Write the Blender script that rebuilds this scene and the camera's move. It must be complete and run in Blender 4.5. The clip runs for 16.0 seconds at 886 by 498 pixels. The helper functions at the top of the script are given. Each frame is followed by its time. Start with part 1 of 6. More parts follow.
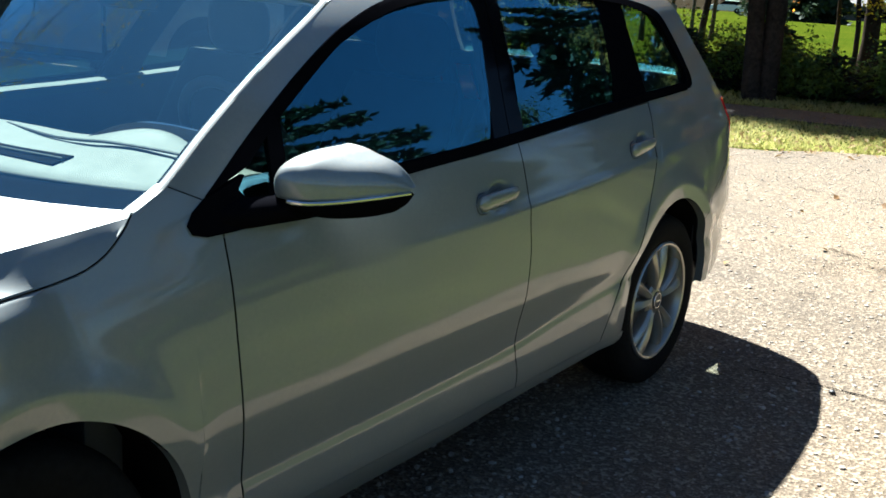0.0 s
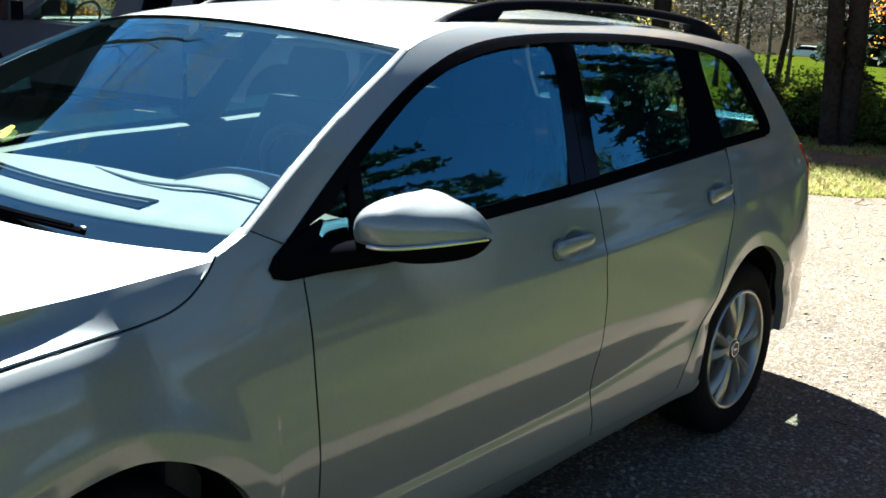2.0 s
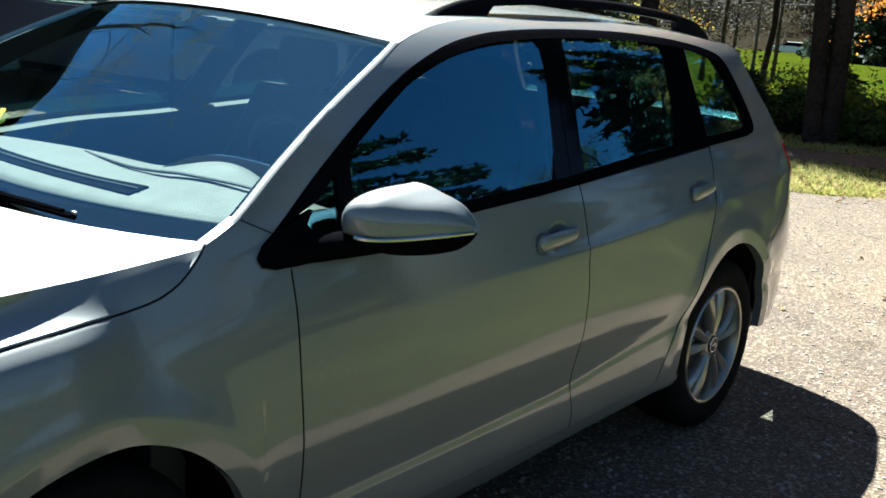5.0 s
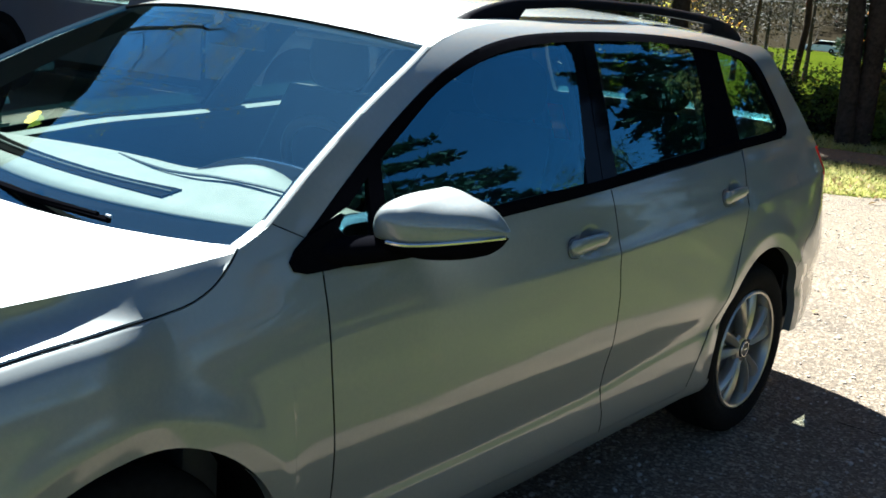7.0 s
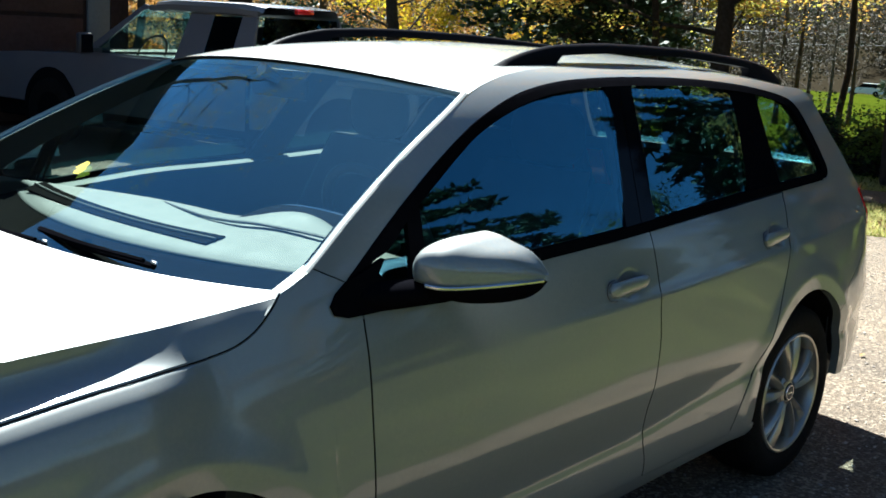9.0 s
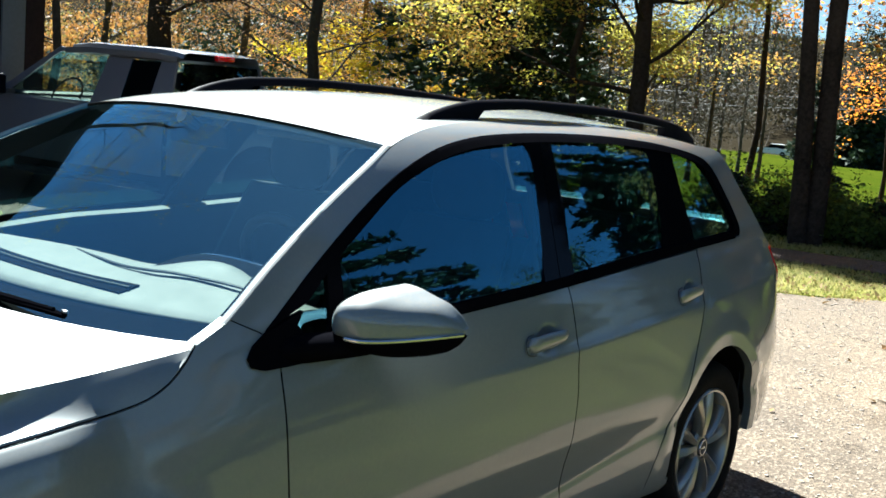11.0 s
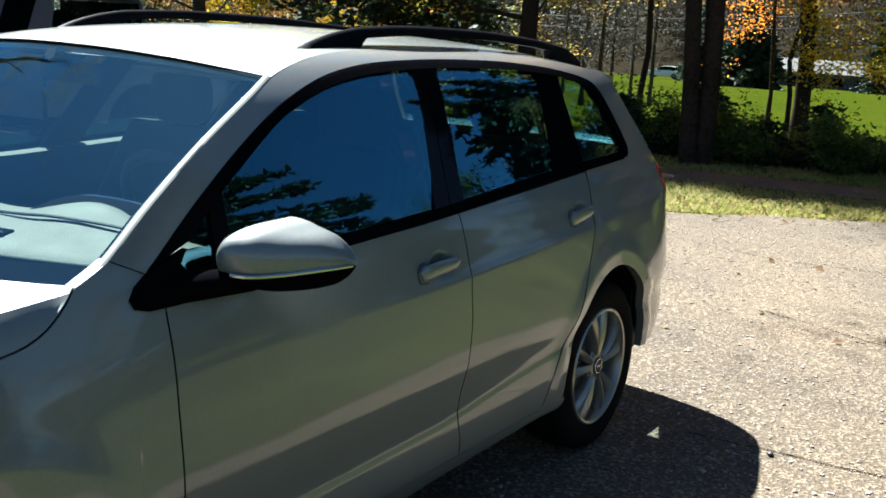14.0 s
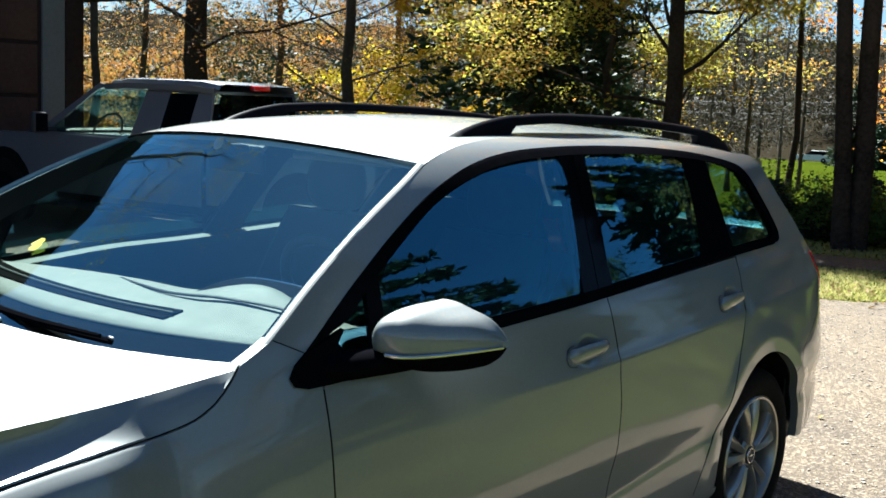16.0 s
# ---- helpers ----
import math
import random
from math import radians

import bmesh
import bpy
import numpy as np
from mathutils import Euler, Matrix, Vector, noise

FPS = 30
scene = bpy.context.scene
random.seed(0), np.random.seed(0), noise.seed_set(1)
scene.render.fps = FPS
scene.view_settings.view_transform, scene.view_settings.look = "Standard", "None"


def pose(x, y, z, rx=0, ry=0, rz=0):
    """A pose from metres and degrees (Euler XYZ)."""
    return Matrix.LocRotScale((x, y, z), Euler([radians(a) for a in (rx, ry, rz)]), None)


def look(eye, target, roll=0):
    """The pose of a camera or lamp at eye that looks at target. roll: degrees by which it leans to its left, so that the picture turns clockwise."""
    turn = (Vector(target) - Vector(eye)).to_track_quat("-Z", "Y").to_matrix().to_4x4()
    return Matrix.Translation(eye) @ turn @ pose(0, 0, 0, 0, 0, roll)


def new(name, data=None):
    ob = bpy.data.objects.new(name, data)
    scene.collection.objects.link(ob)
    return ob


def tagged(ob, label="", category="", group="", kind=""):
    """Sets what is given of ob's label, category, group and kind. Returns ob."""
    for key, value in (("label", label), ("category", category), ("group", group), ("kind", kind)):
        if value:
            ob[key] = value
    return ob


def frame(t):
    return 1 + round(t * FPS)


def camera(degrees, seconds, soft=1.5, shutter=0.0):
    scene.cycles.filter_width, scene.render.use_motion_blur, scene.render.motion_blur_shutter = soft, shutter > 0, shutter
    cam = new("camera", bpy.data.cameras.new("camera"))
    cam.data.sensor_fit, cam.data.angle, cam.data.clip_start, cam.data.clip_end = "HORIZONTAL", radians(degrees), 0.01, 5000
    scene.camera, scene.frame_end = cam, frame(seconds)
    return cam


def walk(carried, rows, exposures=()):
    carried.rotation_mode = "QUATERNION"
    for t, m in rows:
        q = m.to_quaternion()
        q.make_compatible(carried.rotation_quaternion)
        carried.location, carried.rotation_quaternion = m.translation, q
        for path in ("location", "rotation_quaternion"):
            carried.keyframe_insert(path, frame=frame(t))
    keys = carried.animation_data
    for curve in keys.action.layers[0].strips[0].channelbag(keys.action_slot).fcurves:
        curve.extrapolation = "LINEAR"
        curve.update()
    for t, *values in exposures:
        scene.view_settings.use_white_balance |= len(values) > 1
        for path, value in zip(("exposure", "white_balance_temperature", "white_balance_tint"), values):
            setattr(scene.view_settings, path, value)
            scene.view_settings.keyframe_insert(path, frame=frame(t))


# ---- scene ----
from functools import lru_cache

cam = camera(43.5, 16.0, soft=1.7)
PATH = [
    (0, (-0.962, -2.407, 1.495), (0.621, -1.302, 0.975), 3.4),
    (0.5, (-0.96, -2.409, 1.508), (0.621, -1.282, 1.027), 3.6),
    (1, (-0.964, -2.402, 1.502), (0.591, -1.233, 1.038), 3.7),
    (1.5, (-0.973, -2.394, 1.497), (0.554, -1.184, 1.045), 3.3),
    (2, (-0.977, -2.399, 1.498), (0.542, -1.179, 1.049), 3.0),
    (2.5, (-0.988, -2.403, 1.503), (0.518, -1.16, 1.067), 3.1),
    (3, (-1.007, -2.418, 1.504), (0.508, -1.167, 1.128), 3.5),
    (3.5, (-1.011, -2.406, 1.512), (0.459, -1.109, 1.117), 3.2),
    (4, (-1.029, -2.419, 1.509), (0.404, -1.093, 1.075), 4.9),
    (4.5, (-1.007, -2.417, 1.512), (0.531, -1.227, 1.044), 4.5),
    (7, (-1.009, -2.405, 1.529), (0.494, -1.175, 1.053), 4.5),
    (7.5, (-1.016, -2.434, 1.529), (0.48, -1.181, 1.09), 4.0),
    (8, (-1.007, -2.414, 1.535), (0.475, -1.143, 1.098), 4.1),
    (8.5, (-1.022, -2.43, 1.526), (0.435, -1.123, 1.116), 3.4),
    (11, (-1.018, -2.413, 1.53), (0.549, -1.207, 1.232), 5.1),
    (11.5, (-1.015, -2.433, 1.522), (0.599, -1.282, 1.26), 4.2),
    (12, (-1.038, -2.401, 1.518), (0.549, -1.206, 1.28), 5.2),
    (12.5, (-1.061, -2.325, 1.5), (0.549, -1.169, 1.236), 6.1),
    (13, (-1.066, -2.268, 1.5), (0.522, -1.083, 1.226), 6.6),
    (13.5, (-1.038, -2.4, 1.505), (0.557, -1.233, 1.198), 4.0),
    (14, (-0.984, -2.428, 1.522), (0.674, -1.385, 1.117), 3.6),
    (14.5, (-1.018, -2.448, 1.525), (0.562, -1.265, 1.205), 2.8),
    (15, (-1.029, -2.436, 1.52), (0.511, -1.203, 1.192), 3.3),
    (15.5, (-1.022, -2.443, 1.513), (0.547, -1.241, 1.207), 1.3),
    (16, (-1.031, -2.437, 1.52), (0.492, -1.169, 1.255), 2.6),
]
EXPOSURE = 2.80
KELVIN, TINT = 5320, 2
LIGHTER = [(0.0, 0.0), (0.5, 0.06), (1.0, 0.17), (2.0, 0.2), (2.5, 0.15), (3.5, 0.0), (4.0, -0.1), (4.5, -0.25), (4.8, -0.22), (7.0, 0.12), (8.0, 0.0), (8.5, -0.15), (11.0, -0.08),
           (12.0, -0.18), (12.5, -0.23), (13.0, -0.33), (14.0, -0.33), (14.5, -0.08), (15.0, -0.1), (15.5, -0.17), (16.0, -0.2)]
walk(cam, [(t, look(eye, target, roll)) for t, eye, target, roll in PATH], [(t, EXPOSURE + d, KELVIN, TINT) for t, d in LIGHTER])

# ---- world and sun ----
SUN_DIR = Vector((0.37, 0.68, 1.0)).normalized()
world = bpy.data.worlds.new("world")
scene.world = world
world.use_nodes = True
wn = world.node_tree.nodes
sky = wn.new("ShaderNodeTexSky")
sky.sky_type, sky.sun_disc = "NISHITA", False
sky.sun_elevation = math.asin(SUN_DIR.z)
sky.sun_rotation = math.atan2(SUN_DIR.x, SUN_DIR.y)
sky.air_density, sky.dust_density, sky.ozone_density = 1.0, 0.35, 2.0
sky.altitude = 900.0
wn["Background"].inputs["Strength"].default_value = 0.0185
world.node_tree.links.new(sky.outputs["Color"], wn["Background"].inputs["Color"])
sun = new("sun", bpy.data.lights.new("sun", "SUN"))
sun.data.energy, sun.data.angle, sun.data.color = 5.0, radians(0.55), (1.0, 0.89, 0.74)
sun.matrix_world = look(SUN_DIR * 60, (0, 0, 0))


# ---- materials ----
def material(name):
    m = bpy.data.materials.new(name)
    m.use_nodes = True
    return m, m.node_tree.nodes, m.node_tree.links, m.node_tree.nodes["Principled BSDF"]


def ramp(nodes, stops):
    r = nodes.new("ShaderNodeValToRGB")
    while len(r.color_ramp.elements) < len(stops):
        r.color_ramp.elements.new(0.5)
    for e, (p, c) in zip(r.color_ramp.elements, stops):
        e.position, e.color = p, (*c, 1)
    return r


def tex_noise(nodes, links, scale, detail=6.0, coord="Object", rough=0.6):
    co, n = nodes.new("ShaderNodeTexCoord"), nodes.new("ShaderNodeTexNoise")
    n.inputs["Scale"].default_value, n.inputs["Detail"].default_value = scale, detail
    n.inputs["Roughness"].default_value = rough
    links.new(co.outputs[coord], n.inputs["Vector"])
    return n


def add_bump(nodes, links, bsdf, height, strength, distance=0.01):
    b = nodes.new("ShaderNodeBump")
    b.inputs["Strength"].default_value, b.inputs["Distance"].default_value = strength, distance
    links.new(height, b.inputs["Height"])
    links.new(b.outputs["Normal"], bsdf.inputs["Normal"])
    return b


def plain(name, colour, rough=0.5, metal=0.0, coat=0.0, scale=40.0, vary=0.15, bump=0.0):
    """A surface with fine grain and broad unevenness in tone and gloss."""
    m, n, k, b = material(name)
    fine, broad = tex_noise(n, k, scale), tex_noise(n, k, scale * 0.06, 3.0)
    mix = n.new("ShaderNodeMix")
    mix.inputs["Factor"].default_value = 0.5
    k.new(fine.outputs["Fac"], mix.inputs["A"])
    k.new(broad.outputs["Fac"], mix.inputs["B"])
    lo, hi = [max(c * (1 - vary), 0) for c in colour], [min(c * (1 + vary), 1) for c in colour]
    r = ramp(n, [(0.3, lo), (0.7, hi)])
    k.new(mix.outputs["Result"], r.inputs["Fac"])
    k.new(r.outputs["Color"], b.inputs["Base Color"])
    rr = n.new("ShaderNodeMapRange")
    rr.inputs["To Min"].default_value, rr.inputs["To Max"].default_value = max(rough - 0.06, 0.01), min(rough + 0.06, 1)
    k.new(broad.outputs["Fac"], rr.inputs["Value"])
    k.new(rr.outputs["Result"], b.inputs["Roughness"])
    b.inputs["Metallic"].default_value, b.inputs["Coat Weight"].default_value = metal, coat
    b.inputs["Coat Roughness"].default_value = 0.04
    if bump:
        add_bump(n, k, b, fine.outputs["Fac"], bump, 0.004)
    return m


def car_paint(name, colour, metal, rough, dust=(0.35, 0.33, 0.28)):
    """Metallic paint under a clear coat, with flakes and a thin film of dust."""
    m, n, k, b = material(name)
    co, v = n.new("ShaderNodeTexCoord"), n.new("ShaderNodeTexVoronoi")
    v.inputs["Scale"].default_value = 1400.0
    k.new(co.outputs["Object"], v.inputs["Vector"])
    flake = ramp(n, [(0.0, [c * 0.86 for c in colour]), (1.0, [min(c * 1.12, 1) for c in colour])])
    k.new(v.outputs["Distance"], flake.inputs["Fac"])
    film, spots = tex_noise(n, k, 2.2, 5.0), tex_noise(n, k, 90.0, 4.0)
    mult = n.new("ShaderNodeMath")
    mult.operation = "MULTIPLY"
    k.new(film.outputs["Fac"], mult.inputs[0])
    k.new(spots.outputs["Fac"], mult.inputs[1])
    amount = n.new("ShaderNodeMapRange")
    amount.inputs["From Min"].default_value, amount.inputs["From Max"].default_value = 0.22, 0.5
    amount.inputs["To Max"].default_value = 0.16
    k.new(mult.outputs["Value"], amount.inputs["Value"])
    mix = n.new("ShaderNodeMix")
    mix.data_type = "RGBA"
    mix.inputs[7].default_value = (*dust, 1)
    k.new(amount.outputs["Result"], mix.inputs["Factor"])
    k.new(flake.outputs["Color"], mix.inputs[6])
    k.new(mix.outputs[2], b.inputs["Base Color"])
    b.inputs["Metallic"].default_value, b.inputs["Roughness"].default_value = metal, rough
    b.inputs["Coat Weight"].default_value, b.inputs["Coat IOR"].default_value = 1.0, 1.60
    cr = n.new("ShaderNodeMapRange")
    cr.inputs["To Min"].default_value, cr.inputs["To Max"].default_value = 0.035, 0.10
    k.new(film.outputs["Fac"], cr.inputs["Value"])
    k.new(cr.outputs["Result"], b.inputs["Coat Roughness"])
    return m


def pane_glass(name, tint, ior=1.6, rough=0.0, blue_gloss=(0.30, 0.72, 1.0)):
    """A thin pane: clear with a tint, and mirror-like by its angle."""
    m, n, k, b = material(name)
    n.remove(b)
    out = n["Material Output"]
    clear, gloss = n.new("ShaderNodeBsdfTransparent"), n.new("ShaderNodeBsdfGlossy")
    mix, fres = n.new("ShaderNodeMixShader"), n.new("ShaderNodeLayerWeight")
    power, scale = n.new("ShaderNodeMath"), n.new("ShaderNodeMapRange")
    power.operation = "POWER"
    power.inputs[1].default_value = 5.0
    fres.inputs["Blend"].default_value = 0.5
    clear.inputs["Color"].default_value = (*tint, 1)
    # mirror colour tinted blue, to deepen the sky that the pane reflects
    gloss.inputs["Color"].default_value = (*blue_gloss, 1)
    gloss.inputs["Roughness"].default_value = rough
    # Schlick's rise of the mirror share towards grazing angles, for both faces of the pane
    scale.inputs["To Min"].default_value = 2 * ((ior - 1) / (ior + 1)) ** 2  # two faces
    k.new(fres.outputs["Facing"], power.inputs[0])
    k.new(power.outputs["Value"], scale.inputs["Value"])
    k.new(scale.outputs["Result"], mix.inputs["Fac"])
    k.new(clear.outputs["BSDF"], mix.inputs[1])
    k.new(gloss.outputs["BSDF"], mix.inputs[2])
    k.new(mix.outputs["Shader"], out.inputs["Surface"])
    return m


def leafy(name, colours, glow=0.32):
    """Leaves: one tone each, with light that comes through them."""
    m, n, k, b = material(name)
    geo = n.new("ShaderNodeNewGeometry")
    r = ramp(n, [(i / max(len(colours) - 1, 1), c) for i, c in enumerate(colours)])
    # whole sprays share a tone; single leaves differ a little
    spray, both = tex_noise(n, k, 0.55, 2.0), n.new("ShaderNodeMix")
    wide = n.new("ShaderNodeMapRange")
    wide.inputs["From Min"].default_value, wide.inputs["From Max"].default_value = 0.3, 0.7
    k.new(spray.outputs["Fac"], wide.inputs["Value"])
    both.inputs["Factor"].default_value = 0.35
    k.new(wide.outputs["Result"], both.inputs["A"])
    k.new(geo.outputs["Random Per Island"], both.inputs["B"])
    k.new(both.outputs["Result"], r.inputs["Fac"])
    k.new(r.outputs["Color"], b.inputs["Base Color"])
    b.inputs["Roughness"].default_value = 0.6
    b.inputs["Specular IOR Level"].default_value = 0.15
    trans, mix = n.new("ShaderNodeBsdfTranslucent"), n.new("ShaderNodeMixShader")
    k.new(r.outputs["Color"], trans.inputs["Color"])
    mix.inputs["Fac"].default_value = glow
    k.new(b.outputs["BSDF"], mix.inputs[1])
    k.new(trans.outputs["BSDF"], mix.inputs[2])
    k.new(mix.outputs["Shader"], n["Material Output"].inputs["Surface"])
    return m


PAINT = car_paint("silver_paint", (0.172, 0.187, 0.184), 0.34, 0.52)
TRUCK_PAINT = car_paint("grey_truck_paint", (0.12, 0.127, 0.14), 0.3, 0.4)
WIND_GLASS = pane_glass("windshield_glass", (0.86, 0.96, 0.92), 1.85, blue_gloss=(0.42, 0.82, 1.0))
SIDE_GLASS = pane_glass("side_glass", (0.64, 0.76, 0.72), 1.95, blue_gloss=(0.32, 0.76, 1.0))
GLOSS_BLACK = plain("gloss_black_trim", (0.003, 0.003, 0.004), 0.30, vary=0.3)
GLOSS_BLACK.node_tree.nodes["Principled BSDF"].inputs["Specular IOR Level"].default_value = 0.0
BLACK = plain("black_plastic", (0.022, 0.023, 0.025), 0.5, scale=120, vary=0.3, bump=0.15)
RAIL_BLACK = plain("satin_black_rail", (0.006, 0.006, 0.008), 0.45, scale=200, vary=0.2)
RAIL_BLACK.node_tree.nodes["Principled BSDF"].inputs["Specular IOR Level"].default_value = 0.015
PILLAR_BLACK = plain("polished_black_pillar", (0.003, 0.003, 0.004), 0.07, vary=0.2)
PILLAR_BLACK.node_tree.nodes["Principled BSDF"].inputs["Specular IOR Level"].default_value = 0.05
# flat black for trim and for the shade in gaps, wells and slots
SHADOW_BLACK = plain("shadow_and_trim_black", (0.006, 0.006, 0.006), 0.95, vary=0.3)
SHADOW_BLACK.node_tree.nodes["Principled BSDF"].inputs["Specular IOR Level"].default_value = 0.0
CHROME = plain("chrome", (0.62, 0.62, 0.61), 0.20, metal=1.0, vary=0.05)
MIRROR = plain("mirror_glass", (0.85, 0.86, 0.86), 0.02, metal=1.0, vary=0.01)
RUBBER = plain("tyre_rubber", (0.009, 0.0085, 0.008), 0.8, scale=60, vary=0.45, bump=0.3)
RUBBER.node_tree.nodes["Principled BSDF"].inputs["Specular IOR Level"].default_value = 0.03
# warm tint puts the light off the sunlit ground into the alloy
ALLOY = plain("silver_alloy", (0.33, 0.31, 0.27), 0.3, metal=0.75, coat=0.4, scale=20, vary=0.10)
ALLOY_DARK = plain("dusty_and_shaded_alloy", (0.16, 0.15, 0.14), 0.55, metal=0.5, vary=0.35)
DASH = plain("grey_dashboard", (0.023, 0.029, 0.024), 0.7, scale=260, vary=0.12, bump=0.25)
CABIN = plain("charcoal_cabin_trim", (0.022, 0.023, 0.026), 0.7, scale=150, vary=0.25, bump=0.2)
CLOTH = plain("dark_seat_cloth", (0.018, 0.019, 0.022), 0.9, scale=300, vary=0.35, bump=0.4)
HEADLINER = plain("pale_headliner", (0.16, 0.16, 0.155), 0.95, scale=300, vary=0.08)
RED_LENS = plain("red_lamp_lens", (0.55, 0.012, 0.012), 0.12, coat=0.8, vary=0.2)
AMBER_LENS = plain("amber_lamp_lens", (0.32, 0.09, 0.015), 0.15, coat=0.8, vary=0.2)
GREY_METAL = plain("brushed_grey_metal", (0.35, 0.35, 0.36), 0.35, metal=0.8, vary=0.1)
BARK = plain("dark_bark", (0.038, 0.028, 0.021), 0.95, scale=22, vary=0.8, bump=1.0)
BARK.node_tree.nodes["Principled BSDF"].inputs["Specular IOR Level"].default_value = 0.05
BARK_GREY = plain("grey_bark", (0.06, 0.053, 0.046), 0.95, scale=14, vary=0.5, bump=1.0)
SIDING = plain("brown_siding", (0.058, 0.034, 0.028), 0.8, scale=18, vary=0.3, bump=0.3)
SIDING_DARK = plain("dark_brown_trim", (0.030, 0.019, 0.016), 0.8, scale=18, vary=0.3, bump=0.2)
GREY_TRIM = plain("grey_painted_board", (0.13, 0.13, 0.128), 0.8, scale=25, vary=0.15, bump=0.2)
SHINGLE = plain("dark_shingles", (0.032, 0.030, 0.028), 0.95, scale=20, vary=0.4, bump=0.5)
HOUSE_ROOF = plain("pale_grey_shingles", (0.16, 0.155, 0.15), 0.95, scale=3, vary=0.2)
HOUSE_WALL = plain("pale_house_siding", (0.08, 0.078, 0.075), 0.8, scale=5, vary=0.12)
CABLE = plain("cable_black", (0.03, 0.03, 0.03), 0.7)
LEAF_YELLOW = leafy("yellow_green_leaves", [(0.184, 0.149, 0.016), (0.598, 0.322, 0.023), (0.506, 0.414, 0.016), (0.667, 0.575, 0.016), (0.276, 0.253, 0.014)], 0.6)
LEAF_MAPLE = leafy("turning_maple_leaves", [(0.62, 0.24, 0.05), (0.24, 0.22, 0.05), (0.52, 0.50, 0.06), (0.26, 0.21, 0.05), (0.60, 0.33, 0.06), (0.30, 0.32, 0.06), (0.62, 0.20, 0.04)], 0.6)
LEAF_ORANGE = leafy("orange_leaves", [(0.345, 0.149, 0.034), (0.713, 0.287, 0.029), (0.529, 0.184, 0.023), (0.690, 0.460, 0.034), (0.391, 0.299, 0.023)], 0.6)
LEAF_RED = leafy("russet_leaves", [(0.13, 0.11, 0.04), (0.32, 0.16, 0.035), (0.22, 0.10, 0.03), (0.27, 0.20, 0.045), (0.13, 0.13, 0.04)], 0.5)
LEAF_GREEN = leafy("dull_green_leaves", [(0.056, 0.074, 0.011), (0.091, 0.105, 0.019), (0.139, 0.136, 0.030), (0.041, 0.056, 0.011), (0.180, 0.149, 0.030)])
LEAF_MIX = leafy("mixed_autumn_leaves", [(0.12, 0.10, 0.03), (0.26, 0.17, 0.04), (0.23, 0.12, 0.03), (0.10, 0.11, 0.035), (0.27, 0.20, 0.05)], 0.5)
HILL_WOOD = leafy("dull_hillside_woods", [(0.022, 0.019, 0.011), (0.034, 0.027, 0.015), (0.017, 0.017, 0.010), (0.040, 0.029, 0.015), (0.024, 0.026, 0.012)], 0.3)
NEEDLE = leafy("dark_spruce_needles", [(0.012, 0.022, 0.012), (0.025, 0.042, 0.02), (0.018, 0.032, 0.02)], 0.12)
SHRUB = leafy("dark_shrub_leaves", [(0.085, 0.145, 0.036), (0.16, 0.23, 0.05), (0.055, 0.088, 0.03), (0.28, 0.34, 0.07)], 0.55)
DRY_LEAF = leafy("dry_fallen_leaves", [(0.210, 0.133, 0.056), (0.294, 0.210, 0.084), (0.154, 0.084, 0.035), (0.336, 0.266, 0.098)], 0.2)
GRASS = leafy("grass_blades", [(0.22, 0.26, 0.05), (0.33, 0.34, 0.08), (0.42, 0.37, 0.15), (0.18, 0.22, 0.05)], 0.45)
YELLOW_LEAF = leafy("single_yellow_leaf", [(0.36, 0.30, 0.03), (0.40, 0.33, 0.03)], 0.4)


def asphalt_material():
    """Worn chip seal: pale stones in grey binder, with broad stains."""
    m, n, k, b = material("worn_chip_seal")
    co = n.new("ShaderNodeTexCoord")
    chips, small = n.new("ShaderNodeTexVoronoi"), n.new("ShaderNodeTexVoronoi")
    chips.inputs["Scale"].default_value, small.inputs["Scale"].default_value = 85.0, 190.0
    for v in (chips, small):
        k.new(co.outputs["Object"], v.inputs["Vector"])
    bright = n.new("ShaderNodeSeparateColor")
    k.new(chips.outputs["Color"], bright.inputs["Color"])
    tone = ramp(n, [(0.0, (0.057, 0.043, 0.031)), (0.5, (0.130, 0.099, 0.070)), (0.78, (0.226, 0.175, 0.122)), (0.93, (0.46, 0.38, 0.285))])
    k.new(bright.outputs["Red"], tone.inputs["Fac"])
    sep2 = n.new("ShaderNodeSeparateColor")
    k.new(small.outputs["Color"], sep2.inputs["Color"])
    tone2 = ramp(n, [(0.0, (0.073, 0.056, 0.040)), (0.7, (0.173, 0.131, 0.090)), (0.95, (0.37, 0.295, 0.215))])
    k.new(sep2.outputs["Green"], tone2.inputs["Fac"])
    mix = n.new("ShaderNodeMix")
    mix.data_type = "RGBA"
    mix.inputs["Factor"].default_value = 0.45
    k.new(tone.outputs["Color"], mix.inputs[6])
    k.new(tone2.outputs["Color"], mix.inputs[7])
    broad = tex_noise(n, k, 0.55, 6.0)
    stain = ramp(n, [(0.25, (0.39, 0.39, 0.405)), (0.5, (0.64, 0.63, 0.61)), (0.75, (0.84, 0.80, 0.73))])
    k.new(broad.outputs["Fac"], stain.inputs["Fac"])
    mul = n.new("ShaderNodeMix")
    mul.data_type, mul.blend_type = "RGBA", "MULTIPLY"
    mul.inputs["Factor"].default_value = 1.0
    k.new(mix.outputs[2], mul.inputs[6])
    k.new(stain.outputs["Color"], mul.inputs[7])
    k.new(mul.outputs[2], b.inputs["Base Color"])
    b.inputs["Roughness"].default_value = 0.85
    b.inputs["Specular IOR Level"].default_value = 0.25
    add_bump(n, k, b, chips.outputs["Distance"], 0.55, 0.012)
    return m


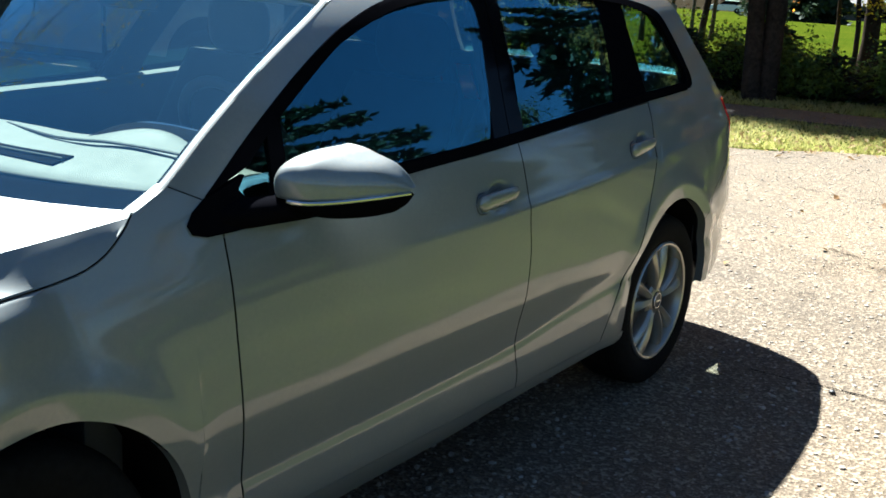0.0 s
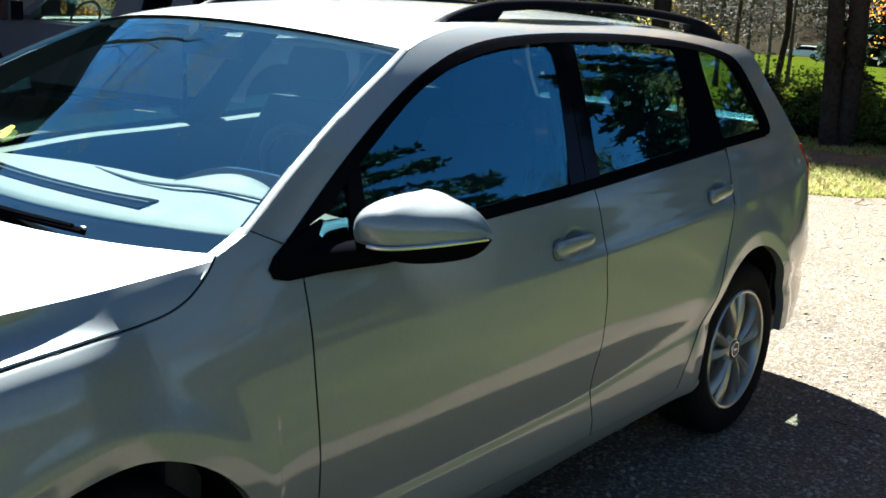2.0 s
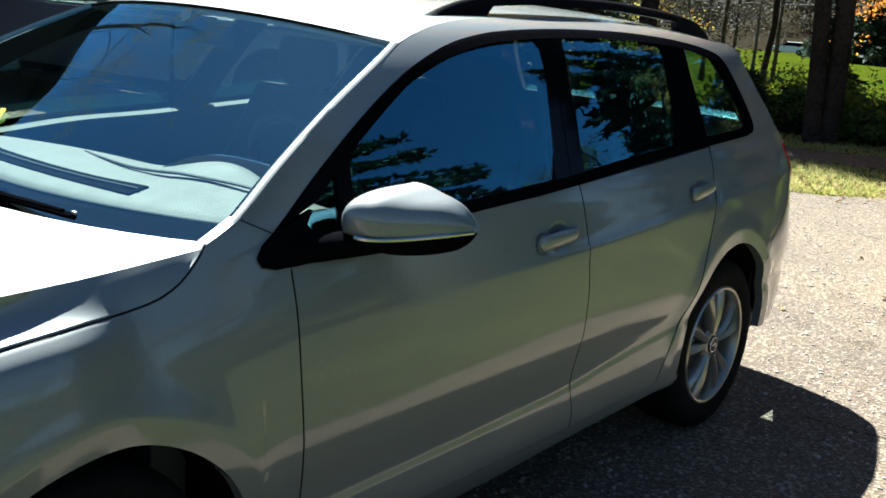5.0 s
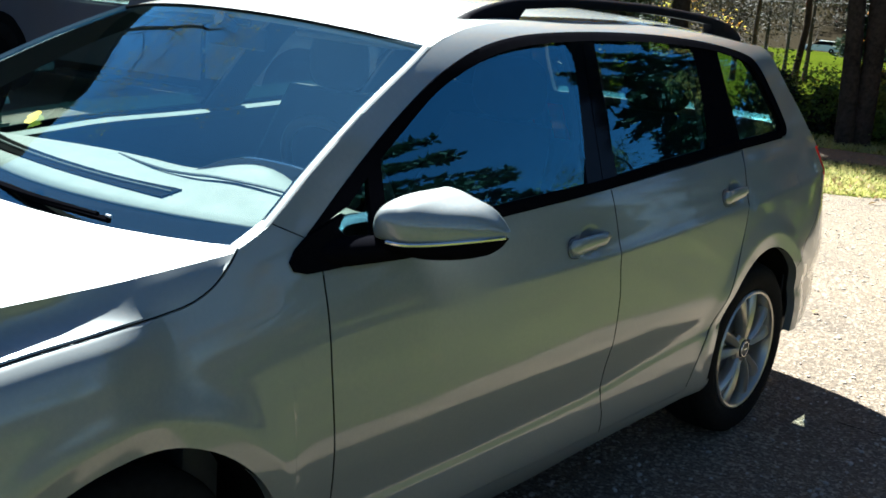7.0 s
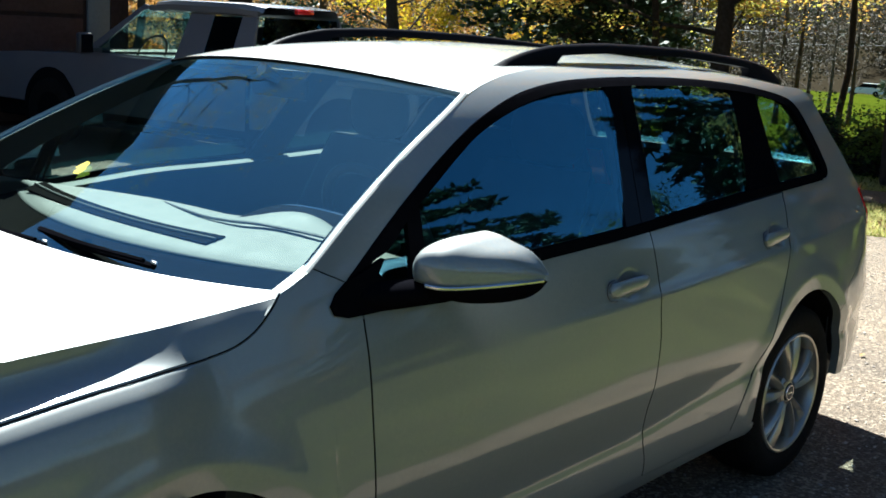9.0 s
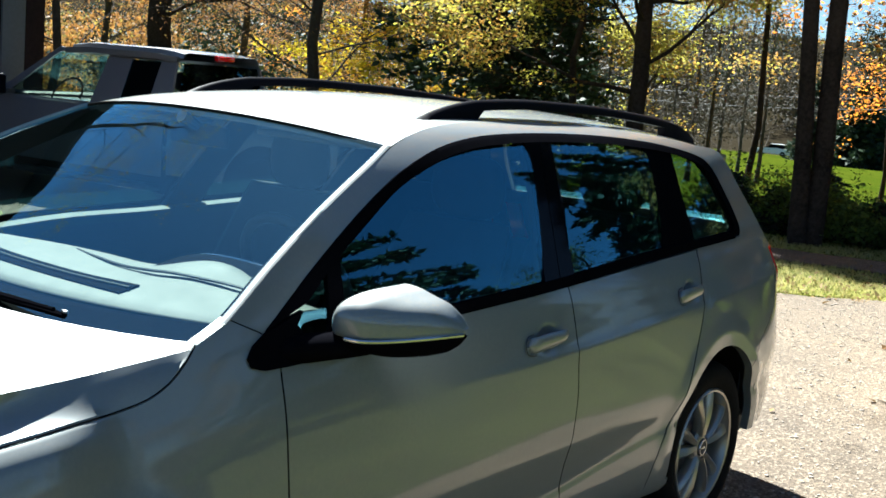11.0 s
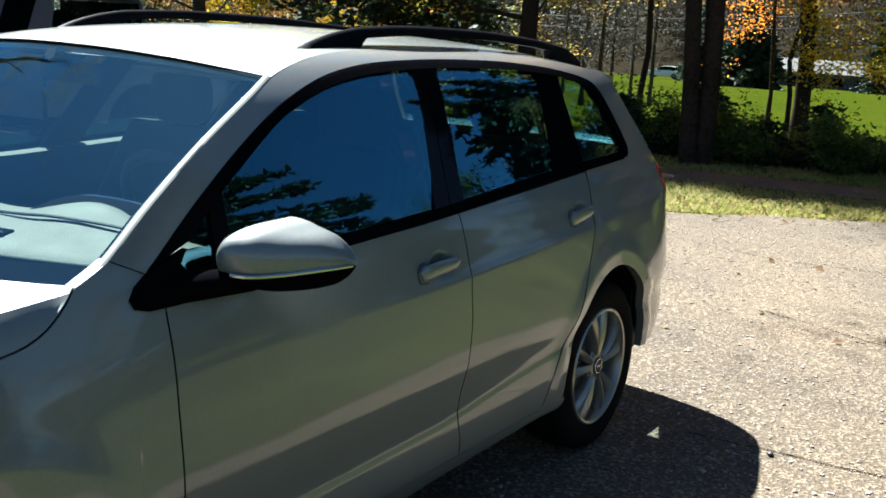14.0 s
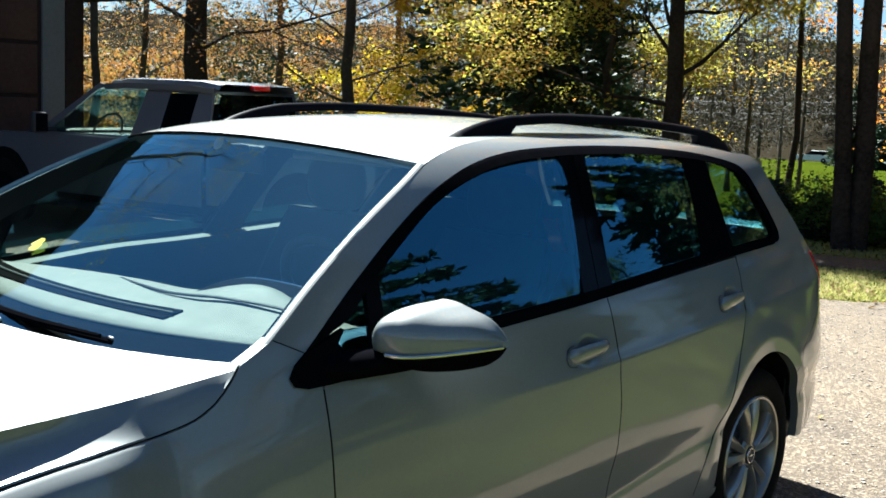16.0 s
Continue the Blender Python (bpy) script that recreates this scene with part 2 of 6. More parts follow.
def lawn_material():
    m, n, k, b = material("autumn_lawn")
    fine, broad = tex_noise(n, k, 9.0, 8.0), tex_noise(n, k, 0.25, 5.0)
    r1 = ramp(n, [(0.3, (0.027, 0.046, 0.004)), (0.52, (0.054, 0.078, 0.008)), (0.72, (0.092, 0.096, 0.018))])
    k.new(fine.outputs["Fac"], r1.inputs["Fac"])
    r2 = ramp(n, [(0.3, (0.46, 0.52, 0.33)), (0.7, (0.76, 0.65, 0.45))])
    k.new(broad.outputs["Fac"], r2.inputs["Fac"])
    mul = n.new("ShaderNodeMix")
    mul.data_type, mul.blend_type = "RGBA", "MULTIPLY"
    mul.inputs["Factor"].default_value = 1.0
    k.new(r1.outputs["Color"], mul.inputs[6])
    k.new(r2.outputs["Color"], mul.inputs[7])
    # leaf litter takes over from the grass on the wooded hillside
    co, length, far = n.new("ShaderNodeTexCoord"), n.new("ShaderNodeVectorMath"), n.new("ShaderNodeMapRange")
    length.operation = "LENGTH"
    k.new(co.outputs["Object"], length.inputs[0])
    far.inputs["From Min"].default_value, far.inputs["From Max"].default_value = 150.0, 165.0
    k.new(length.outputs["Value"], far.inputs["Value"])
    litter, wood = ramp(n, [(0.3, (0.010, 0.009, 0.006)), (0.7, (0.024, 0.019, 0.012))]), n.new("ShaderNodeMix")
    k.new(fine.outputs["Fac"], litter.inputs["Fac"])
    wood.data_type = "RGBA"
    k.new(far.outputs["Result"], wood.inputs["Factor"])
    k.new(mul.outputs[2], wood.inputs[6])
    k.new(litter.outputs["Color"], wood.inputs[7])
    k.new(wood.outputs[2], b.inputs["Base Color"])
    b.inputs["Roughness"].default_value = 0.95
    b.inputs["Specular IOR Level"].default_value = 0.0
    add_bump(n, k, b, fine.outputs["Fac"], 0.9, 0.06)
    return m


ASPHALT, LAWN = asphalt_material(), lawn_material()
for dull in (SHINGLE, HOUSE_ROOF, HOUSE_WALL, SIDING, SIDING_DARK, GREY_TRIM, BARK_GREY):
    dull.node_tree.nodes["Principled BSDF"].inputs["Specular IOR Level"].default_value = 0.05
DARK_GRASS = plain("unseen_dark_grass", (0.044, 0.050, 0.012), 0.95, scale=7, vary=0.9, bump=1.0)
DARK_GRASS.node_tree.nodes["Principled BSDF"].inputs["Specular IOR Level"].default_value = 0.05


# ---- mesh helpers ----
def thing(name, label, category, group="", at=None):
    return tagged(place_empty(name, at), label, category, group)


def place_empty(name, at=None):
    ob = new(name)
    ob.empty_display_size = 0.1
    if at is not None:
        ob.matrix_world = at
    return ob


def part(name, bm, mat, parent=None, label="", smooth=True, sharp=42):
    """Links a bmesh as one mesh object under a thing or a part; its vertices are in the frame of that thing."""
    bmesh.ops.recalc_face_normals(bm, faces=bm.faces)
    me = bpy.data.meshes.new(name)
    bm.to_mesh(me)
    bm.free()
    me.materials.append(mat)
    if smooth:
        me.shade_smooth()
        if sharp:
            me.set_sharp_from_angle(angle=radians(sharp))
    ob = new(name, me)
    if parent is not None:
        ob.parent = parent
    if label:
        ob["label"] = label
    return ob


def grid(bm, rows):
    """Faces between rows of points of one length."""
    vs = [[bm.verts.new(p) for p in row] for row in rows]
    for a, b in zip(vs, vs[1:]):
        for i in range(len(a) - 1):
            if len({tuple(round(c, 6) for c in v.co) for v in (a[i], a[i + 1], b[i + 1], b[i])}) >= 3:
                bm.faces.new((a[i], a[i + 1], b[i + 1], b[i]))
    return vs


def sheet(rows, depth=0.018, inward=(0, 1, 0), lip=True):
    """A panel from rows of points, with its edges turned in."""
    bm = bmesh.new()
    vs = grid(bm, rows)
    if lip:
        loop = vs[0] + [r[-1] for r in vs[1:]] + vs[-1][-2::-1] + [r[0] for r in vs[-2:0:-1]]
        mid = sum((v.co for v in loop), Vector()) / len(loop)
        d = Vector(inward)
        ring1 = [bm.verts.new(v.co + d * 0.0035 + (v.co - mid).normalized() * 0.0012) for v in loop]
        ring2 = [bm.verts.new(v.co + d * depth) for v in loop]
        for r0, r1 in ((loop, ring1), (ring1, ring2)):
            for i in range(len(loop)):
                j = (i + 1) % len(loop)
                if (r0[i].co - r0[j].co).length > 1e-6:
                    bm.faces.new((r0[i], r0[j], r1[j], r1[i]))
    return bm


def lathe(profile, n=48, axis="y"):
    """Turns a profile of (radius, along) round an axis."""
    bm = bmesh.new()
    rows = []
    for r, a in profile:
        row = []
        for i in range(n + 1):
            t = 2 * math.pi * i / n
            c, s = r * math.cos(t), r * math.sin(t)
            row.append({"y": (c, a, s), "z": (c, s, a), "x": (a, c, s)}[axis])
        rows.append(row)
    grid(bm, rows)
    bmesh.ops.remove_doubles(bm, verts=bm.verts, dist=1e-5)
    return bm


def tube(points, radii, n=8, bm=None, closed=True):
    """A tapered tube along points."""
    bm = bm or bmesh.new()
    pts = [Vector(p) for p in points]
    radii = radii if hasattr(radii, "__len__") else [radii] * len(pts)
    up, rings = Vector((0.3, 0.2, 1)).normalized(), []
    for i, p in enumerate(pts):
        d = (pts[min(i + 1, len(pts) - 1)] - pts[max(i - 1, 0)]).normalized()
        a = d.cross(up)
        a = a.normalized() if a.length > 1e-3 else d.orthogonal().normalized()
        b = d.cross(a)
        rings.append([bm.verts.new(p + (a * math.cos(2 * math.pi * k / n) + b * math.sin(2 * math.pi * k / n)) * radii[i]) for k in range(n)])
    for r0, r1 in zip(rings, rings[1:]):
        for k in range(n):
            bm.faces.new((r0[k], r0[(k + 1) % n], r1[(k + 1) % n], r1[k]))
    if closed:
        bm.faces.new(rings[0][::-1])
        bm.faces.new(rings[-1])
    return bm


def block(lo, hi, bevel=0.0, bm=None, m=None, segments=2):
    """A box from corner to corner with rounded edges."""
    bm = bm or bmesh.new()
    size, mid = Vector(hi) - Vector(lo), (Vector(hi) + Vector(lo)) / 2
    made = bmesh.ops.create_cube(bm, size=1.0, matrix=(m or Matrix()) @ Matrix.Translation(mid) @ Matrix.Diagonal((*size, 1)))
    if bevel:
        edges = {e for v in made["verts"] for e in v.link_edges}
        bmesh.ops.bevel(bm, geom=list(edges), offset=bevel, segments=segments, affect="EDGES", profile=0.5)
    return bm


def spline(pts, n):
    """n + 1 points on a smooth line through pts, evenly by parameter."""
    p = [Vector(q) for q in pts]
    p = [p[0] * 2 - p[1]] + p + [p[-1] * 2 - p[-2]]
    out, m = [], len(p) - 3
    for i in range(n + 1):
        s = min(i / n * m, m - 1e-9)
        k, t = int(s), s - int(s)
        a, b, c, d = p[k : k + 4]
        out.append(0.5 * ((2 * b) + (c - a) * t + (2 * a - 5 * b + 4 * c - d) * t * t + (3 * b - a - 3 * c + d) * t**3))
    return out


def lerp_table(x, table):
    """Straight lines through (x, value) pairs."""
    return float(np.interp(x, [a for a, _ in table], [b for _, b in table]))


def smooth_table(table):
    """A smooth curve through (x, value) pairs that does not overshoot."""
    xs, ys = [a for a, _ in table], [b for _, b in table]
    h = [b - a for a, b in zip(xs, xs[1:])]
    d = [(b - a) / w for a, b, w in zip(ys, ys[1:], h)]
    m = [d[0]] + [0.0 if a * b <= 0 else 2 * a * b / (a + b) for a, b in zip(d, d[1:])] + [d[-1]]

    def at(x):
        x = min(max(x, xs[0]), xs[-1])
        i = 0
        while i < len(h) - 1 and x > xs[i + 1]:
            i += 1
        t = (x - xs[i]) / h[i]
        return (2 * t**3 - 3 * t * t + 1) * ys[i] + (t**3 - 2 * t * t + t) * h[i] * m[i] + (3 * t * t - 2 * t**3) * ys[i + 1] + (t**3 - t * t) * h[i] * m[i + 1]

    return at


# ---- the station wagon: x runs from the front axle to the rear, its left side is at -y ----
body_y = smooth_table([(0.12, 0.78), (0.20, 0.835), (0.26, 0.872), (0.30, 0.887), (0.345, 0.8905), (0.405, 0.8890), (0.418, 0.8850), (0.46, 0.8885), (0.52, 0.8965), (0.58, 0.902), (0.70, 0.9005), (0.79, 0.8990), (0.828, 0.8970), (0.840, 0.8905), (0.90, 0.8715), (0.97, 0.852),
                       (1.03, 0.826), (1.10, 0.792), (1.20, 0.738), (1.30, 0.680), (1.36, 0.632), (1.395, 0.594), (1.415, 0.562), (1.435, 0.518), (1.45, 0.47)])
body_y_front = smooth_table([(0.12, 0.78), (0.20, 0.835), (0.26, 0.872), (0.30, 0.887), (0.345, 0.8905), (0.405, 0.8890), (0.418, 0.8850), (0.46, 0.8885), (0.52, 0.8965), (0.58, 0.902), (0.70, 0.8985), (0.78, 0.8930), (0.84, 0.8860), (0.90, 0.8740), (0.97, 0.852),
                       (1.03, 0.826), (1.10, 0.792), (1.20, 0.738), (1.30, 0.680), (1.36, 0.632), (1.395, 0.594), (1.415, 0.562), (1.435, 0.518), (1.45, 0.47)])
taper_low = smooth_table([(-0.95, 0.58), (-0.75, 0.80), (-0.55, 0.90), (-0.35, 0.965), (0.0, 0.998), (0.5, 1.0), (2.4, 1.0), (2.7, 0.995), (2.9, 0.985), (3.1, 0.96), (3.3, 0.91), (3.45, 0.84), (3.6, 0.72)])
taper_high = smooth_table([(-0.95, 0.56), (-0.75, 0.72), (-0.55, 0.80), (-0.35, 0.87), (0.0, 0.93), (0.5, 0.985), (1.5, 1.0), (2.0, 0.99), (2.4, 0.965), (2.7, 0.935), (2.9, 0.905), (3.1, 0.875), (3.3, 0.84), (3.45, 0.80), (3.6, 0.72)])
FRONT_ARCH, REAR_ARCH = (0.045, 0.318, 0.366), (2.640, 0.345, 0.352)


sill_rise = smooth_table([(0.5, -0.02), (1.5, 0.0), (1.9, 0.035), (2.25, 0.06)])
crease_rise = smooth_table([(0.3, -0.022), (1.3, -0.008), (1.6, 0.0), (2.4, 0.034), (3.2, 0.055)])
hood_gap = smooth_table([(-0.75, 0.783), (-0.5, 0.835), (-0.174, 0.884), (-0.077, 0.896), (0.028, 0.905), (0.116, 0.908), (0.187, 0.917), (0.239, 0.935), (0.286, 0.967), (0.323, 1.003)])


@lru_cache(maxsize=None)
def half_width(x, z):
    k = min(max((z - 0.55) / 0.5, 0), 1)
    k = k * k * (3 - 2 * k)
    reach = max(min((z - 0.55) / 0.2, (1.02 - z) / 0.12, 1.0), 0.0)
    low = max(min((0.60 - z) / 0.10, (z - 0.27) / 0.10, 1.0), 0.0)
    # the creases under the handles and over the sill climb towards the tail
    zz = z - crease_rise(x) * reach - sill_rise(x) * low
    sharp = min(max((x - 0.85) / 0.75, 0.0), 1.0)
    sharp = sharp * sharp * (3 - 2 * sharp)
    y = (body_y(zz) * sharp + body_y_front(zz) * (1 - sharp)) * (taper_low(x) * (1 - k) + taper_high(x) * k)
    for cx, cz, r in (FRONT_ARCH, REAR_ARCH):
        d = math.hypot(x - cx, z - cz)
        d = max(d - r, 0)
        # a chamfered lip round the wheel opening
        y += 0.002 + 0.008 * d / 0.048 if d < 0.048 else 0.010 * math.exp(-(((d - 0.048) / 0.045) ** 2))
    # the shoulder of the front wing swells below the bonnet's edge
    w = min(max((0.17 - x) / 0.20, 0.0), 1.0)
    w = w * w * (3 - 2 * w)
    d = z - hood_gap(x) + 0.038
    return y + 0.046 * w * math.exp(-((d / (0.05 if d > 0 else 0.20)) ** 2))


def on_side(s, x, z, out=0.0):
    return Vector((x, s * (half_width(round(x, 4), round(z, 4)) + out), z))


def arch_z(x, arch, below=0.20):
    cx, cz, r = arch
    return cz + math.sqrt(r * r - (x - cx) ** 2) if abs(x - cx) < r else below


belt = smooth_table([(0.45, 0.936), (0.6, 0.934), (0.8, 0.950), (1.124, 0.979), (1.37, 0.986), (1.61, 0.998), (1.95, 1.018), (2.34, 1.034), (2.7, 1.040), (3.0, 1.042)])
front_seam = smooth_table([(0.2, 0.545), (0.45, 0.534), (0.6, 0.522), (0.75, 0.515), (0.9, 0.515), (1.02, 0.522)])
mid_seam = smooth_table([(0.2, 1.63), (0.29, 1.623), (0.34, 1.617), (0.41, 1.60), (0.49, 1.602), (0.58, 1.618), (0.69, 1.626), (0.81, 1.612), (0.90, 1.616), (1.0, 1.609)])
rear_seam = smooth_table([(0.2, 2.125), (0.29, 2.142), (0.373, 2.179), (0.436, 2.209), (0.514, 2.259), (0.582, 2.312), (0.68, 2.367), (0.78, 2.42), (0.90, 2.47), (1.04, 2.525)])
rear_seam_z = smooth_table([(2.125, 0.2), (2.142, 0.29), (2.179, 0.373), (2.209, 0.436), (2.259, 0.514), (2.312, 0.582), (2.367, 0.68), (2.42, 0.78), (2.47, 0.90), (2.525, 1.035)])
tail_x = smooth_table([(0.2, 3.06), (0.31, 3.17), (0.42, 3.36), (0.5, 3.45), (0.62, 3.53), (0.72, 3.54), (0.85, 3.50), (0.96, 3.43), (1.045, 3.36), (1.13, 3.28), (1.24, 3.18), (1.35, 3.10)])
sill_low = smooth_table([(0.3, 0.215), (1.3, 0.228), (1.65, 0.255), (2.2, 0.275), (2.4, 0.28)])

wagon = thing("station_wagon", "silver station wagon with black roof rails parked on chip seal", "car")


def arch_columns(x0, x1, arch, low_before, low_after, n0, n1):
    """Pairs (x, lower edge) along a panel with a wheel arch in it, closest where the arch stands steep."""
    cx, cz, r = arch
    cols = [(x0 + (cx - r - x0) * i / n0, low_before) for i in range(n0 + 1)] if x0 < cx - r else []
    cols += [(cx - r * math.cos(math.pi * i / 40), cz + r * math.sin(math.pi * i / 40)) for i in range(41) if cx - r * math.cos(math.pi * i / 40) >= x0]
    cols += [(cx + r + 0.0004 + (x1 - cx - r - 0.0004) * i / n1, low_after) for i in range(n1 + 1)]
    return cols


def fender(s):
    rows = []
    for x, lo in arch_columns(-0.62, 0.511, FRONT_ARCH, 0.215, 0.215, 10, 8):
        if x < 0.323:
            hi = hood_gap(x) - 0.007
        else:
            hi = lerp_table(x, [(0.323, 0.998), (0.412, 1.036), (0.47, 1.012), (0.515, 0.985)])
        row = []
        for j in range(49):
            z = lo + (hi - lo) * j / 48
            xx = x if x < 0.40 else 0.40 + (x - 0.40) / 0.111 * (front_seam(z) - 0.0025 - 0.40)
            row.append(on_side(s, xx, z))
        rows.append(row)
    return sheet(rows, 0.03, (0, -s, 0))


def door_skin(s, xl, xr, lo_z, grip):
    """A door's skin, with a hollow pressed in behind its pull handle at grip."""
    rows, n, m = [], 84, 76
    for j in range(n + 1):
        v = j / n
        row = []
        for i in range(m + 1):
            u = i / m
            x = xl(0.6) + (xr(0.6) - xl(0.6)) * u
            z = lo_z + v * (belt(x) - 0.002 - lo_z)
            x = xl(z) + 0.0025 + (xr(z) - xl(z) - 0.005) * u
            d = math.hypot((x - grip[0]) / 0.060, (z - grip[1]) / 0.040)
            row.append(on_side(s, x, z, -0.016 * (1 - min(d, 1.0) ** 2) ** 1.3))
        rows.append(row)
    return sheet(rows, 0.03, (0, -s, 0))


def quarter_panel(s):
    rows = []
    for x0, lo in arch_columns(2.138, 3.5, REAR_ARCH, 0.285, 0.315, 8, 22):
        hi = rear_seam_z(x0) - 0.002 if x0 < 2.525 else lerp_table(x0, [(2.525, 1.036), (3.0, 1.044), (3.5, 1.045)])
        hi = max(hi, lo + 0.004)
        row = []
        for j in range(57):
            z = lo + (hi - lo) * j / 56
            x = x0 + 0.004 if x0 < 3.03 else 3.03 + (x0 - 3.03) / 0.47 * (tail_x(z) - 3.03)
            row.append(on_side(s, x, z))
        rows.append(row)
    return sheet(rows, 0.03, (0, -s, 0))


# the dark outline of the side windows and the painted frame round it
WINDOW_LINE = [(0.49, 1.004), (0.588, 1.068), (0.70, 1.134), (0.824, 1.201), (0.90, 1.240), (0.979, 1.276), (1.087, 1.316), (1.225, 1.354), (1.367, 1.378), (1.542, 1.393), (1.816, 1.400),
               (2.151, 1.397), (2.4, 1.386), (2.62, 1.368), (2.834, 1.338), (2.925, 1.305), (2.985, 1.216), (3.03, 1.125), (3.045, 1.075), (3.02, 1.048), (2.96, 1.043)]
FRAME_LINE = [(0.412, 1.038), (0.518, 1.104), (0.62, 1.161), (0.72, 1.2135), (0.80, 1.253), (0.88, 1.2895), (1.0, 1.338), (1.12, 1.378), (1.28, 1.408), (1.5, 1.424), (1.8, 1.431),
              (2.15, 1.426), (2.42, 1.413), (2.68, 1.395), (2.9, 1.373), (3.10, 1.350), (3.17, 1.25), (3.24, 1.16), (3.30, 1.10), (3.345, 1.05), (3.35, 1.042)]


def side_frame(s):
    a, b = spline([(x, 0, z) for x, z in WINDOW_LINE], 100), spline([(x, 0, z) for x, z in FRAME_LINE], 100)
    rows = [[on_side(s, p.x + (q.x - p.x) * k / 7, p.z + (q.z - p.z) * k / 7) for k in range(8)] for p, q in zip(a, b)]
    return sheet(rows, 0.02, (0, -s * 0.8, -0.5))


def sill(s):
    rows = []
    for i in range(41):
        x = 0.36 + (2.31 - 0.36) * i / 40
        hi, lo = 0.288, sill_low(x) - 0.02
        rows.append([on_side(s, x, lo + (hi - lo) * j / 8) for j in range(9)] )
    return sheet(rows, 0.12, (0, -s, 0))


def side_poly(s, outline, out):
    """A flat-cornered piece on the side of the body, from its outline in the side view, with its edge turned in."""
    bm = bmesh.new()
    top = [bm.verts.new(on_side(s, x, z, out)) for x, z in outline]
    low = [bm.verts.new(on_side(s, x, z, out - 0.014)) for x, z in outline]
    bm.faces.new(top)
    for i in range(len(top)):
        j = (i + 1) % len(top)
        bm.faces.new((top[i], top[j], low[j], low[i]))
    return bm


def band(s, inner, outer, out, n=60, k=3, depth=0.012):
    """A strip on the side of the body between two lines of the side view."""
    a, b = spline([(x, 0, z) for x, z in inner], n), spline([(x, 0, z) for x, z in outer], n)
    rows = [[on_side(s, p.x + (q.x - p.x) * j / k, p.z + (q.z - p.z) * j / k, out) for j in range(k + 1)] for p, q in zip(a, b)]
    return sheet(rows, depth, (0, -s, 0))


def pane(s, bottom, top, out=-0.008, n=24, k=12):
    """Side glass between a lower and an upper line of the side view."""
    a, b = spline([(x, 0, z) for x, z in bottom], n), spline([(x, 0, z) for x, z in top], n)
    rows = [[on_side(s, p.x + (q.x - p.x) * j / k, p.z + (q.z - p.z) * j / k, out) for j in range(k + 1)] for p, q in zip(a, b)]
    bm = bmesh.new()
    grid(bm, rows)
    return bm


def handle(s, x0, x1, z, name_parent):
    """A pull handle that bridges the hollow in the door's skin."""
    rows = []
    for i in range(19):
        u = i / 18
        x = x0 + (x1 - x0) * u
        w = (0.021 + 0.004 * math.sin(math.pi * u)) * (1 - 0.30 * u)
        end = min(u / 0.08, (1 - u) / 0.08, 1.0)
        w *= math.sqrt(max(end * (2 - end), 0.02))
        yc = half_width(round(x, 4), round(z, 4)) - 0.004 + 0.014 * min(1.0, math.sin(math.pi * (0.06 + 0.88 * u)) * 1.7)
        rise = 0.012 * u
        rows.append([Vector((x, s * (yc + 0.009 * math.cos(t)), z + rise + w * math.sin(t))) for t in [2 * math.pi * k / 14 for k in range(15)]])
    bm = bmesh.new()
    grid(bm, rows)
    bmesh.ops.remove_doubles(bm, verts=bm.verts, dist=1e-5)
    bmesh.ops.holes_fill(bm, edges=bm.edges)
    h = part("handle", bm, PAINT, name_parent)
    # dark shut line round the fixed end
    pts = [on_side(s, x, zz, 0.003) for x, zz in [(x0 + 0.03, z + 0.027), (x0 + 0.004, z + 0.022), (x0 - 0.010, z), (x0 - 0.002, z - 0.022), (x0 + 0.03, z - 0.027)]]
    part("gap", tube(spline(pts, 14), 0.0014, 6), BLACK, h)


